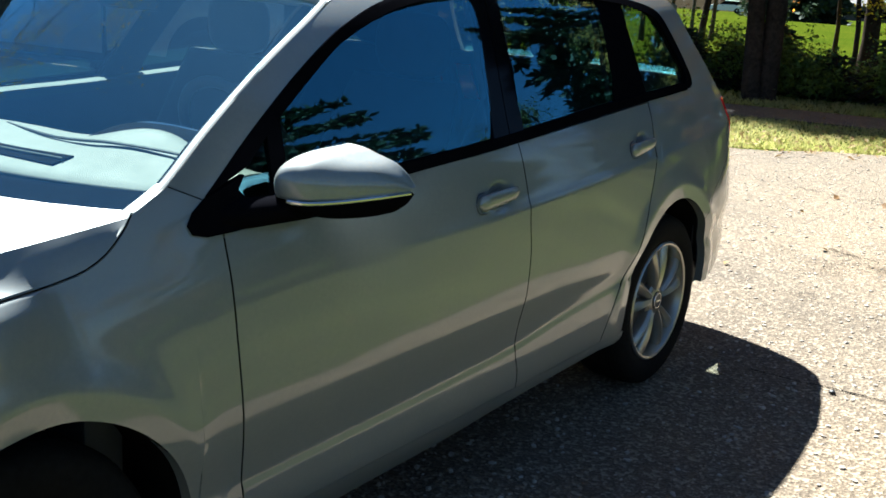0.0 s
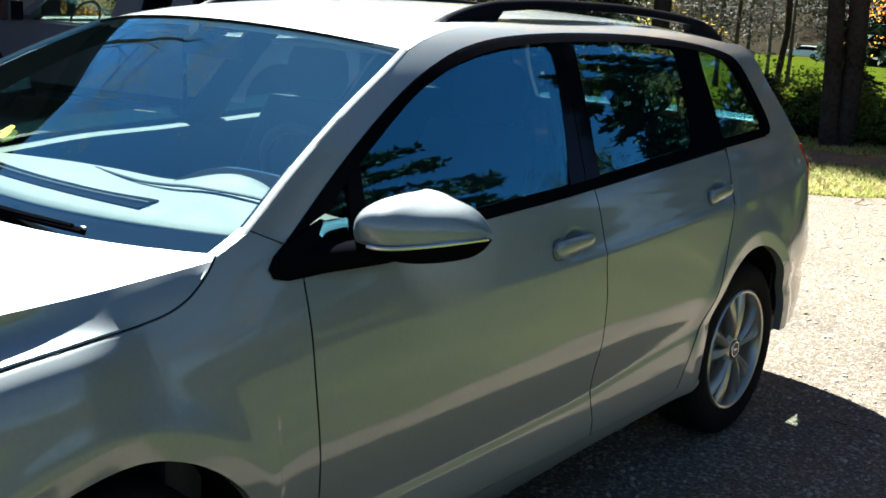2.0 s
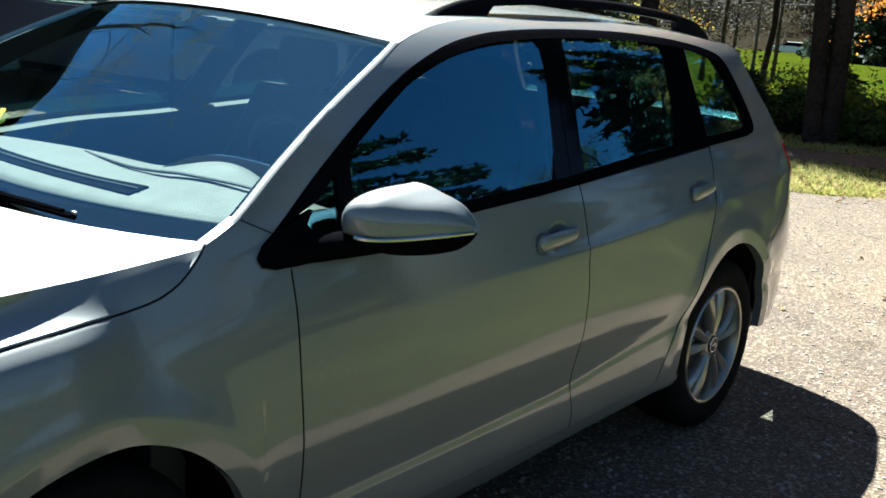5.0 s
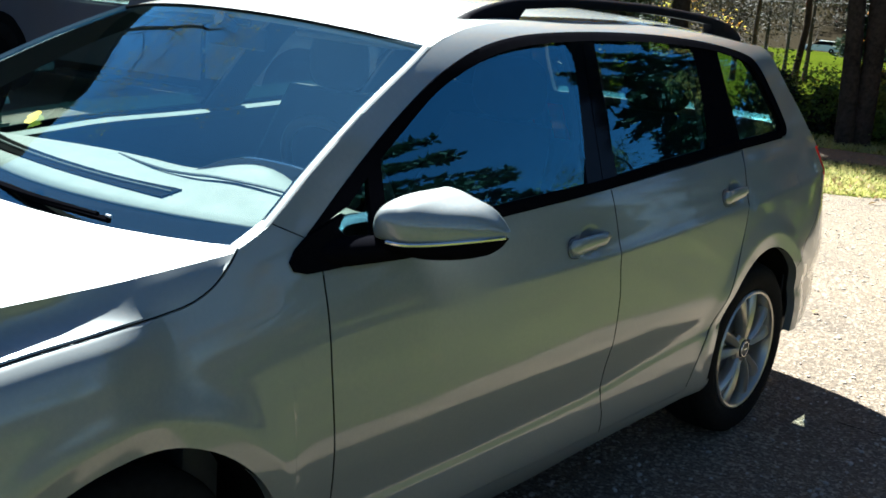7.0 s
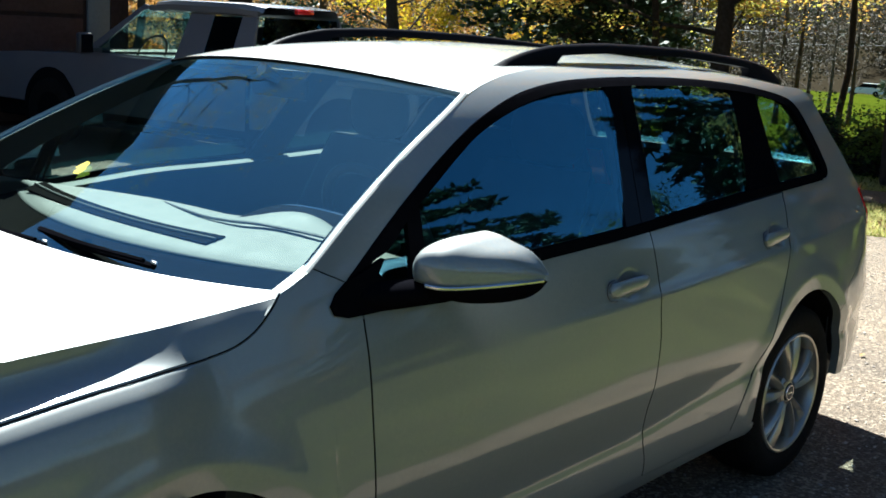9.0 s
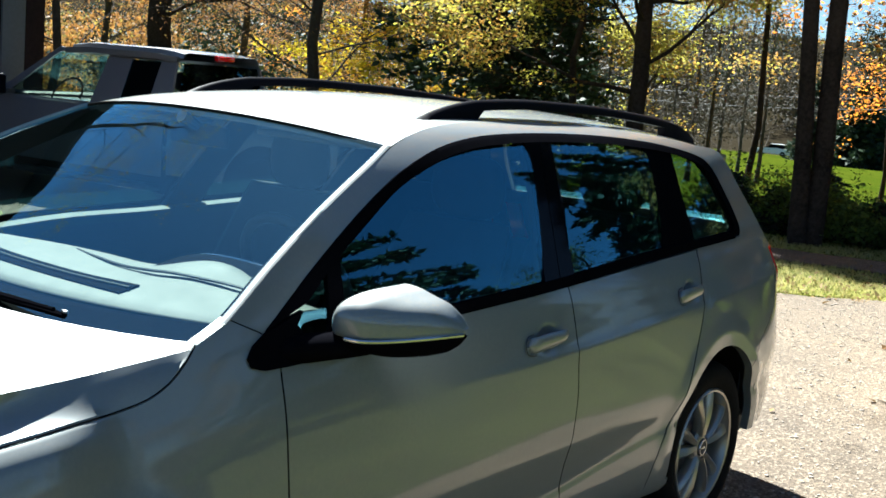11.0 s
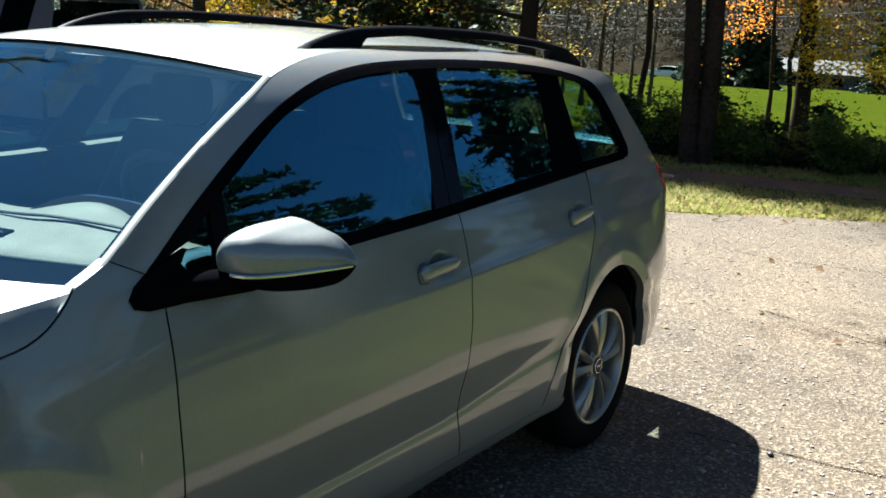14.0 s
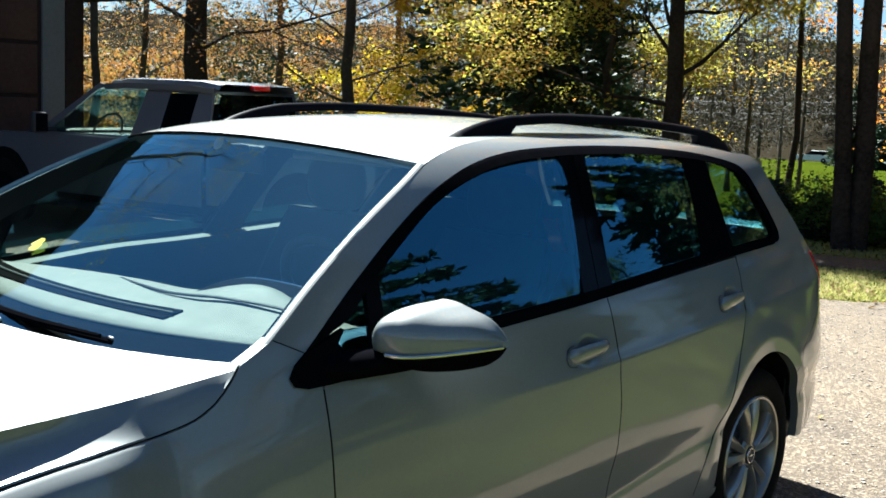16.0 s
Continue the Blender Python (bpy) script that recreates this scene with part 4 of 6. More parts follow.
seat(1.40, -0.37)
seat(1.40, 0.37)
seat(2.22, -0.42, width=0.30)
seat(2.22, 0.42, width=0.30)
c, ax = Vector((1.02, -0.37, 0.985)), Vector((0.90, 0, 0.44)).normalized()
side_v, up_v = Vector((0, 1, 0)), ax.cross(Vector((0, 1, 0))).normalized()
ring = [c + side_v * 0.183 * math.cos(t) + up_v * 0.183 * math.sin(t) for t in [2 * math.pi * k / 40 for k in range(41)]]
wheel_s = part("steering_wheel", tube(ring, 0.0155, 10, closed=False), CABIN, wagon, "black steering wheel")
part("hub", block((-0.03, -0.075, -0.06), (0.03, 0.075, 0.06), 0.02, m=Matrix.Translation(c - ax * 0.02) @ Matrix.Rotation(radians(-26), 4, "Y")), CABIN, wheel_s)
for a in (0.0, math.pi, 1.5 * math.pi):
    d = side_v * math.cos(a) + up_v * -abs(math.sin(a))
    part("spoke", tube([c + d * 0.05 - ax * 0.015, c + d * 0.178], [0.02, 0.013], 8), CABIN, wheel_s)
bm = bmesh.new()
rows = []
for i in range(15):
    u = i / 14
    x = 0.665 + 0.165 * u
    h = 0.036 * math.sin(math.pi * min(0.08 + 0.62 * u, 1.0))
    rows.append([Vector((x, -0.37 + 0.185 * math.cos(math.pi * k / 20) * (0.8 + 0.2 * u), 1.018 + h * math.sin(math.pi * k / 20) ** 0.7)) for k in range(21)])
grid(bm, rows)
bm.faces.new([bm.verts.new(p + Vector((-0.004, 0, 0))) for p in rows[-1]])
part("instrument_cowl", bm, SHADOW_BLACK, wagon, "black instrument cowl with a chrome edge added for a glint")
# chrome edge added to catch a glint along the dark cowl
part("glint_edge", tube(rows[-1], 0.005, 6), CHROME, wheel_s)
part("column", tube([c - ax * 0.02, c - ax * 0.26], [0.05, 0.06], 12), CABIN, wheel_s)
im = part("inside_mirror", block((0.985, -0.10, 1.295), (1.005, 0.14, 1.355), 0.012), CABIN, wagon, "black inside mirror")
part("stalk", tube([(0.995, 0.02, 1.345), (0.93, 0.02, 1.375)], [0.012, 0.02], 8), CABIN, im)
for y in (-0.36, 0.36):
    part("sun_visor", block((1.03, y - 0.19, 1.345), (1.17, y + 0.19, 1.360), 0.006), HEADLINER, wagon, "pale folded sun visor")

# demister slots and seam on the dash top
for y0, y1 in ((-0.35, 0.55),):
    for off in (0.101,):
        rows = []
        for q in range(25):
            y = y0 + (y1 - y0) * q / 24
            x = dash_front(y * 0.7) + off
            rise = dash_back(y) - dash_front(y)

            def top_z(px):
                k = (px - dash_front(y)) / rise
                return lerp_table(k, [(0.0, 0.975), (0.08, 0.988), (0.35, 1.000 + dash_hump(y) * 0.15), (0.6, 1.008 + dash_hump(y) * 0.55)]) + 0.004

            rows.append([Vector((x - 0.028, y, top_z(x - 0.028))), Vector((x, y, top_z(x))), Vector((x + 0.028, y, top_z(x + 0.028)))])
        part("demister_slot", sheet(rows, 0.006, (0, 0, -1)), SHADOW_BLACK, dash, "black demister slot")
        part("slot_bar", tube([r[1] + Vector((0, 0, 0.003)) for r in rows], 0.003, 6), DASH, dash)
part("seam", tube(spline([(0.69, 0.12, 1.006), (0.66, 0.01, 1.010), (0.62, -0.17, 1.018), (0.602, -0.30, 1.030), (0.615, -0.39, 1.036), (0.66, -0.55, 1.030), (0.71, -0.68, 1.006)], 24), 0.004, 6), BLACK, dash)


# ---- door mirrors ----
def door_mirror(s):
    top = smooth_table([(0, 1.038), (0.10, 1.070), (0.20, 1.087), (0.31, 1.093), (0.45, 1.090), (0.62, 1.078), (0.8, 1.062), (0.92, 1.039), (1.0, 1.014)])
    rear = smooth_table([(0, 0.790), (0.3, 0.796), (0.6, 0.815), (0.8, 0.836), (1.0, 0.860)])
    low = smooth_table([(0, 0.976), (0.2, 0.959), (0.5, 0.948), (0.75, 0.953), (0.92, 0.974), (1.0, 0.999)])
    deep = smooth_table([(0, 0.155), (0.2, 0.190), (0.45, 0.186), (0.7, 0.150), (0.9, 0.085), (1.0, 0.014)])
    split = smooth_table([(0, 0.998), (0.5, 0.994), (1.0, 1.005)])

    def skin(a, q, grow=0.0):
        """a: inner to outer end; q: 0 at the top rear edge, round the front, 1 at the lower rear edge."""
        t = math.pi * q
        zt, zb = top(a), low(a)
        z = (zt + zb) / 2 + (zt - zb) / 2 * math.copysign(abs(math.cos(t)) ** 0.78, math.cos(t))
        x = rear(a) - (deep(a) + grow) * max(math.sin(t), 0) ** 0.62
        z += 0.006 * (1 - a ** 3) * math.sin(math.pi * q) ** 2
        return Vector((x, s * (0.868 + 0.186 * a + grow * 0.5), z))

    def q_of(a):
        zt, zb = top(a), low(a)
        c = min(max((split(a) - (zt + zb) / 2) / ((zt - zb) / 2), -0.98), 0.98)
        return math.acos(math.copysign(abs(c) ** (1 / 0.78), c)) / math.pi

    aa = [1 - (1 - i / 24) ** 1.35 for i in range(25)]
    bm = sheet([[skin(a, q_of(a) * j / 16) for j in range(17)] for a in aa], 0.008, (0.6, 0, 0))
    m = part("door_mirror", bm, PAINT, wagon, "silver mirror cap", sharp=75)
    bm = sheet([[skin(a, q_of(a) + 0.012 + (1 - q_of(a) - 0.012) * j / 10, -0.003) for j in range(11)] for a in aa], 0.008, (0.6, 0, 0))
    part("lower_cap", bm, GLOSS_BLACK, m, "black lower mirror cap", sharp=75)
    strip = [skin(a, q_of(a), 0.004) - Vector((0, 0, 0.002)) for a in aa if a > 0.3]
    part("indicator_strip", tube(strip, 0.0045, 8), CHROME, m, "chrome indicator strip")
    # rear rim and glass
    rim = [skin(a, 0.0) for a in aa] + [skin(a, 1.0) for a in aa[::-1]]
    bm = bmesh.new()
    mid = sum(rim, Vector()) / len(rim)
    aim = Vector((0.808, -s * 0.543, 0.229)).normalized()

    def on_glass(p, scale, back):
        q = mid + (p - mid) * scale
        return Vector((mid.x - back - (aim.y * (q.y - mid.y) + aim.z * (q.z - mid.z)) / aim.x, q.y, q.z))

    bm.faces.new([bm.verts.new(on_glass(p, 0.95, 0.022)) for p in rim])
    part("back_plate", bm, BLACK, m, smooth=False)
    bm = bmesh.new()
    bm.faces.new([bm.verts.new(on_glass(p, 0.9, 0.016)) for p in rim])
    part("glass", bm, MIRROR, m, "mirror glass", smooth=False)
    # foot from the door triangle to the housing
    rows = []
    for i in range(9):
        u = i / 8
        cx, cz, y = 0.585 + 0.11 * u, 0.960 + 0.016 * u, 0.835 + 0.085 * u
        hx, hz = 0.088 - 0.012 * u, 0.033 - 0.006 * u
        rows.append([Vector((cx + hx * math.cos(t), s * y, cz + hz * math.sin(t))) for t in [2 * math.pi * k / 18 for k in range(19)]])
    bm = bmesh.new()
    grid(bm, rows)
    bmesh.ops.remove_doubles(bm, verts=bm.verts, dist=1e-5)
    bmesh.ops.holes_fill(bm, edges=bm.edges)
    part("foot", bm, GLOSS_BLACK, m, "black mirror foot")


for s in (-1, 1):
    door_mirror(s)


# ---- wheels ----
def wheel(x, y, s, turn):
    """A wheel with ten tapering spokes in five pairs; its outer face looks towards s."""
    w = part("wheel", lathe([(0.205, 0.03), (0.212, -0.085), (0.232, -0.098), (0.262, -0.103), (0.290, -0.098), (0.306, -0.085), (0.313, -0.062), (0.3155, -0.03), (0.3155, 0.06), (0.306, 0.092), (0.24, 0.10), (0.205, 0.06)], 64), RUBBER, wagon, "black tyre on silver alloy wheel")
    for k in range(4):
        part("groove", lathe([(0.3162, -0.052 + 0.032 * k), (0.309, -0.047 + 0.032 * k), (0.3162, -0.042 + 0.032 * k)], 48), SHADOW_BLACK, w)
    part("rim", lathe([(0.2165, -0.088), (0.2185, -0.094), (0.213, -0.099), (0.206, -0.096), (0.200, -0.082), (0.196, -0.05), (0.190, 0.02), (0.188, 0.07)], 72), ALLOY, w, "silver rim")
    part("barrel", lathe([(0.186, 0.07), (0.16, 0.075), (0.02, 0.075)], 40), SHADOW_BLACK, w)
    part("brake_disc", lathe([(0.135, 0.01), (0.138, 0.012), (0.138, 0.03), (0.05, 0.03), (0.05, 0.01), (0.135, 0.01)], 40), GREY_METAL, w)
    for k in range(10):
        a = 2 * math.pi * (k // 2) / 5 + (0.235 if k % 2 else -0.235) + turn
        rows, tip = [], 1 if k % 2 else -1
        for i in range(10):
            u = i / 9
            r = 0.045 + (0.206 - 0.045) * u
            half = 0.0125 + 0.0125 * u ** 1.3
            skew = (0.235 if k % 2 else -0.235) * -0.25 * (1 - u)
            d = Vector((math.cos(a + skew), 0, math.sin(a + skew)))
            e = Vector((-math.sin(a + skew), 0, math.cos(a + skew)))
            face = -0.082 - 0.010 * math.sin(math.pi * min(u * 0.9 + 0.1, 1)) + 0.0 * u
            prof = [(-half, face + 0.034), (-half, face + 0.008), (-half * 0.8, face + 0.002), (tip * half * 0.25, face - 0.0045), (half * 0.8, face + 0.002), (half, face + 0.008), (half, face + 0.034)]
            rows.append([d * r + e * p + Vector((0, f, 0)) for p, f in prof])
        bm = bmesh.new()
        grid(bm, rows)
        part("spoke", bm, ALLOY, w, sharp=40)
    part("hub", lathe([(0.062, -0.045), (0.062, -0.072), (0.052, -0.082), (0.034, -0.085), (0.033, -0.078), (0.0, -0.078)], 36), ALLOY, w)
    cap = part("hub_cap", lathe([(0.031, -0.079), (0.030, -0.087), (0.026, -0.090), (0.0, -0.0915)], 36), BLACK, w, "dark hub cap with a silver ring")
    part("ring", lathe([(0.0285, -0.089), (0.0275, -0.0925), (0.0250, -0.0925), (0.0245, -0.089)], 36), CHROME, cap)
    part("emblem", block((-0.013, -0.0935, -0.003), (0.013, -0.090, 0.003), 0.001), CHROME, cap)
    for k in range(5):
        a = 2 * math.pi * (k + 0.5) / 5 + turn
        part("wheel_bolt", lathe([(0.0085, -0.07), (0.0085, -0.083), (0.0, -0.083)], 10), ALLOY_DARK, w).matrix_parent_inverse = Matrix.Translation((0.046 * math.cos(a), 0, 0.046 * math.sin(a)))
    w.matrix_basis = Matrix.Translation((x, y, 0.3155)) @ (Matrix.Rotation(math.pi, 4, "Z") if s > 0 else Matrix())
    return w


for x in (0.03, 2.637):
    wheel(x, -0.762, -1, 0.35)
    wheel(x, 0.762, 1, 0.1)

# ---- wipers ----
for pts in ([(0.235, -0.10, 1.000), (0.222, -0.30, 1.004), (0.235, -0.52, 1.006)], [(0.19, 0.45, 0.985), (0.165, 0.15, 0.99), (0.19, -0.16, 0.992)]):
    wp = part("wiper_blade", tube(spline(pts, 12), 0.0075, 6), GLOSS_BLACK, wagon, "black wiper blade")
    part("wiper_arm", tube(spline([Vector(p) + Vector((-0.012, 0.02, 0.010)) for p in pts], 10), [0.009 - 0.0004 * k for k in range(11)], 6), GLOSS_BLACK, wp)
    part("tip_cap", block((-0.003, -0.008, -0.003), (0.003, 0.008, 0.003), 0.001, m=Matrix.Translation(Vector(pts[-1]) + Vector((0, 0, 0.008)))), GREY_METAL, wp)


# ---- ground ----
def terrain(x, y):
    r = math.hypot(x - 0.5, y)
    if r < 165:
        return -0.031 * max(r - 13.0, 0.0)
    return -0.031 * 152 + 0.115 * (min(r, 480) - 165) - 0.02 * max(r - 480, 0)


DRIVE = [(-22, 14), (-22, -3.0), (-8, -2.9), (-2, -2.75), (0, -2.25), (6, -2.2), (10.6, -2.4), (9.37, -0.58), (8.7, 0.31), (8.2, 1.0), (7.9, 2.2), (7.8, 4.0), (7.9, 7), (8.2, 14)]
rows = []
radii = [0, 2, 4, 6, 8, 10, 11, 12, 13, 14, 16, 19, 23, 28, 35, 45, 60, 80, 110, 150, 165, 190, 230, 270, 320, 400, 480, 560, 900, 3000]
for r in radii:
    row = []
    for k in range(97):
        a = 2 * math.pi * k / 96
        x, y = 0.5 + r * math.cos(a), r * math.sin(a)
        row.append(Vector((x, y, terrain(x, y) - 0.012 + (0.15 * noise.noise((x * 0.05, y * 0.05, 0)) * min(r / 60, 2) if r > 15 else 0))))
    rows.append(row)
bm = bmesh.new()
grid(bm, rows)
bmesh.ops.remove_doubles(bm, verts=bm.verts, dist=1e-4)
tagged(part("ground", bm, LAWN), "mown green lawn running down to a valley", "lawn", kind="structure")

# unseen verge, kept dark so that the doors catch less bounced light
bm = bmesh.new()
grid(bm, [[Vector((x, y + 0.12 * noise.noise((x * 1.3, y, 2)) * (y > -2.5), 0.012 + 0.02 * (y < -3))) for x in [-22 + 0.4 * i for i in range(86)]] for y in (-1.97, -2.4, -3.2, -5, -8, -12.5)])
tagged(part("verge", bm, DARK_GRASS), "unseen dark grass laid along the driveway's near side", "grass", kind="structure")


def ragged(points, step=0.25, amp=0.10):
    out = []
    for (x0, y0), (x1, y1) in zip(points, points[1:] + points[:1]):
        n = max(int(math.hypot(x1 - x0, y1 - y0) / step), 1)
        for i in range(n):
            x, y = x0 + (x1 - x0) * i / n, y0 + (y1 - y0) * i / n
            out.append((x + amp * noise.noise((x * 1.7, y * 1.7, 3)), y + amp * noise.noise((x * 1.7, y * 1.7, 9))))
    return out


edge = ragged(DRIVE)
bm = bmesh.new()
top = [bm.verts.new((x, y, 0.0)) for x, y in edge]
low = [bm.verts.new((x, y, -0.05)) for x, y in edge]
bm.faces.new(top)
for i in range(len(top)):
    bm.faces.new((top[i], top[(i + 1) % len(top)], low[(i + 1) % len(top)], low[i]))
drive = tagged(part("driveway", bm, ASPHALT, smooth=False), "worn tan chip seal driveway with fine cracks", "driveway", kind="structure")


# a narrow lane in the shade between the grass strip and the shrubs
lane = []
for i in range(41):
    az = 2.0 + 26.0 * i / 40
    row = []
    for r in (12.0, 12.3, 12.65, 12.95):
        r += 0.05 * noise.noise((az * 0.9, r * 3, 4))
        x, y = -1.0 + r * math.cos(radians(az)), -2.42 + r * math.sin(radians(az))
        row.append(Vector((x, y, terrain(x, y) + 0.006)))
    lane.append(row)
tagged(part("lane", sheet(lane, 0.03, (0, 0, -1)), ASPHALT), "narrow grey lane between grass and shrubs", "lane", kind="structure")


# ---- trees ----
def foliage_mesh(centres, spread, count, size, rng, droop=0.3, flat=1.0, keep=1.0):
    """Many small folded leaves in flat sprays round some of the given twig ends."""
    tips = np.array(centres)
    tips = tips[rng.random(len(tips)) < keep] if len(tips) > 40 else tips
    c = tips[rng.integers(0, len(tips), count)]
    p = c + rng.normal(0, 1, (count, 3)) * np.array([spread, spread, spread * 0.5 * flat])
    p[:, 2] -= droop * spread * rng.random(count)
    u = rng.normal(0, 1, (count, 3))
    u[:, 2] *= 0.45
    u /= np.linalg.norm(u, axis=1)[:, None]
    v = np.cross(u, rng.normal(0, 0.55, (count, 3)) + [0, 0, 1.0])
    v /= np.linalg.norm(v, axis=1)[:, None]
    n = np.cross(u, v)
    s = size * (0.55 + 0.8 * rng.random((count, 1)))
    quad = np.stack([p - u * s, p + v * s * 0.62 + n * s * 0.18, p + u * s, p - v * s * 0.62 + n * s * 0.18], 1).reshape(-1, 3)
    return quad


def quads_to_mesh(name, quad, mat):
    me = bpy.data.meshes.new(name)
    n = len(quad) // 4
    me.from_pydata(quad.tolist(), [], np.arange(n * 4).reshape(-1, 4).tolist())
    me.materials.append(mat)
    return me


def limb(bm, tips, start, direction, length, radius, depth, rng, curl=0.35):
    pts, radii = [Vector(start)], [radius]
    d = Vector(direction).normalized()
    steps = 5
    for i in range(steps):
        d = (d + Vector(rng.normal(0, curl * 0.35, 3)) + Vector((0, 0, 0.05))).normalized()
        pts.append(pts[-1] + d * length / steps)
        radii.append(radius * (1 - 0.75 * (i + 1) / steps))
        if depth > 0 and i >= 1:
            for _ in range(1 if rng.random() < 0.6 else 2):
                side = (d + Vector(rng.normal(0, 0.75, 3))).normalized()
                limb(bm, tips, pts[-1], side, length * (0.42 + 0.3 * rng.random()), radii[-1] * 0.62, depth - 1, rng, curl)
        if depth <= 1:
            tips.append(tuple(pts[-1]))
    tube(pts, radii, 5 if depth < 2 else 7, bm, closed=False)


def broadleaf(label, x, y, height, radius, leaves, leaf_mat, seed, lean=(0, 0), clear=0.35, size=0.05, spread=0.5, bark=BARK, limbs=9, fine=6, reach=0.32, keep=0.4, depth=2, limb_size=0.30, flare=0.35):
    rng = np.random.default_rng(seed)
    z0 = terrain(x, y) - 0.1
    tree = thing("tree", label, "tree", at=Matrix.Translation((x, y, z0)))
    bm, tips = bmesh.new(), []
    n = 14
    pts, radii = [], []
    for i in range(n + 1):
        u = i / n
        w = rng.normal(0, 0.12, 2) * height * 0.05 * min(u * 6, 1) * (0.25 if leaves < 600 else 1)
        pts.append(Vector((lean[0] * u * height + w[0], lean[1] * u * height + w[1], u * height)))
        radii.append(radius * (1 + flare * (1 - min(u * 14, 1))) * (1 - 0.82 * u))
    tube(pts, radii, 12, bm)
    part("trunk", bm, bark, tree)
    for k in range(limbs):
        u = clear + (0.95 - clear) * (k + rng.random()) / limbs
        i = min(int(u * n), n - 1)
        a = 2.4 * k + rng.random()
        d = Vector((math.cos(a), math.sin(a), 0.25 + 0.7 * u * rng.random()))
        bm = bmesh.new()
        limb(bm, tips, pts[i].lerp(pts[i + 1], u * n - i), d, height * reach * (1.15 - 0.7 * u), radii[i] * limb_size, depth, rng)
        part("limb", bm, bark, tree)
    if leaves:
        quad = foliage_mesh(tips, spread * 0.5, leaves * fine, size * 0.9, rng, keep=keep)
        crown = new("crown", quads_to_mesh("crown", quad, leaf_mat))
        crown.parent = tree
    return tree


def conifer(label, x, y, height, width, seed, mat=NEEDLE, per=26, layers=34, low=0.05, needle=1.0):
    rng = np.random.default_rng(seed)
    tree = thing("conifer", label, "tree", at=Matrix.Translation((x, y, terrain(x, y) - 0.1)))
    part("trunk", tube([(0, 0, 0), (0, 0, height * 0.5), (0, 0, height)], [height * 0.016, height * 0.010, 0.01], 8), BARK, tree)
    quads = []
    bm = bmesh.new()
    for L in range(layers):
        u = low + (0.99 - low) * L / layers
        reach = width * (1 - u) ** 0.8 + 0.15
        for b in range(7):
            a = rng.random() * 6.283
            d = np.array([math.cos(a), math.sin(a), -0.28])
            length = reach * (0.7 + 0.5 * rng.random())
            base = np.array([0, 0, u * height])
            tube([tuple(base), tuple(base + d * length)], [0.02, 0.004], 4, bm, closed=False)
            t = rng.random((per, 1)) ** 0.7
            p = base + d * length * t + np.array([0, 0, -0.10]) * (t * length) ** 1.4 * 0.4
            side = rng.normal(0, 1, (per, 3)) * np.array([1, 1, 0.35])
            side /= np.linalg.norm(side, axis=1)[:, None]
            s = (0.16 + 0.22 * rng.random((per, 1))) * (0.6 + width * 0.12) * needle
            across = np.cross(side, rng.normal(0, 1, (per, 3)))
            across /= np.linalg.norm(across, axis=1)[:, None]
            quads.append(np.stack([p, p + side * s * 0.5 + across * s * 0.22, p + side * s, p + side * s * 0.5 - across * s * 0.22], 1).reshape(-1, 3))
    tagged(part("bough", bm, BARK, tree), kind="stuff")
    crown = new("crown", quads_to_mesh("crown", np.concatenate(quads), mat))
    crown.parent = tree
    return tree


def polar(az, r):
    """A place by its bearing from the walk's standpoint, in degrees from +x, and its distance."""
    return -1.0 + r * math.cos(radians(az)), -2.42 + r * math.sin(radians(az))


def set_tree(az, r, **kw):
    x, y = polar(az, r)
    return broadleaf(x=x, y=y, **kw)


# the twin trunks by the lawn, and the others behind the car
set_tree(19.97, 13.7, label="dark leaning trunk of a twin oak by the lawn", height=16, radius=0.105, leaves=380, leaf_mat=LEAF_ORANGE, seed=1, lean=(-0.016, 0.060), clear=0.34, limbs=12, spread=0.4, size=0.055, flare=0.08)
set_tree(19.3, 13.8, label="thicker dark trunk of a twin oak by the lawn", height=16, radius=0.125, leaves=380, leaf_mat=LEAF_ORANGE, seed=2, lean=(-0.002, 0.012), clear=0.34, limbs=12, spread=0.4, size=0.055, flare=0.08)
set_tree(14.9, 17.5, label="slim autumn tree with orange leaves", height=10, radius=0.13, leaves=4200, leaf_mat=LEAF_ORANGE, seed=3, clear=0.20, limbs=13, spread=0.36, size=0.042, reach=0.36)
set_tree(16.4, 26, label="orange autumn tree beyond the shrubs", height=11, radius=0.05, leaves=3600, leaf_mat=LEAF_ORANGE, seed=15, clear=0.24, limbs=12, spread=0.42, size=0.048, reach=0.34)
# added so that its high crown casts shade on the far grass
set_tree(15.5, 16.6, label="added young tree whose high orange crown shades the lawn", height=6.5, radius=0.04, leaves=2600, leaf_mat=LEAF_MAPLE, seed=27, clear=0.36, limbs=11, spread=0.33, size=0.036, reach=0.36)
set_tree(22.6, 19.0, label="orange autumn tree behind the twin oaks", height=10, radius=0.06, leaves=1700, leaf_mat=LEAF_ORANGE, seed=26, clear=0.30, limbs=11, spread=0.38, size=0.055, reach=0.30)
set_tree(9.6, 19.0, label="russet autumn tree beyond the shrubs", height=9, radius=0.10, leaves=4500, leaf_mat=LEAF_RED, seed=16, clear=0.28, limbs=12, spread=0.4, size=0.055, reach=0.34)
set_tree(10.2, 14.2, label="low sapling with pale yellow-green leaves", height=3.4, radius=0.035, leaves=2200, leaf_mat=LEAF_YELLOW, seed=17, clear=0.24, limbs=10, spread=0.22, size=0.03, reach=0.40)
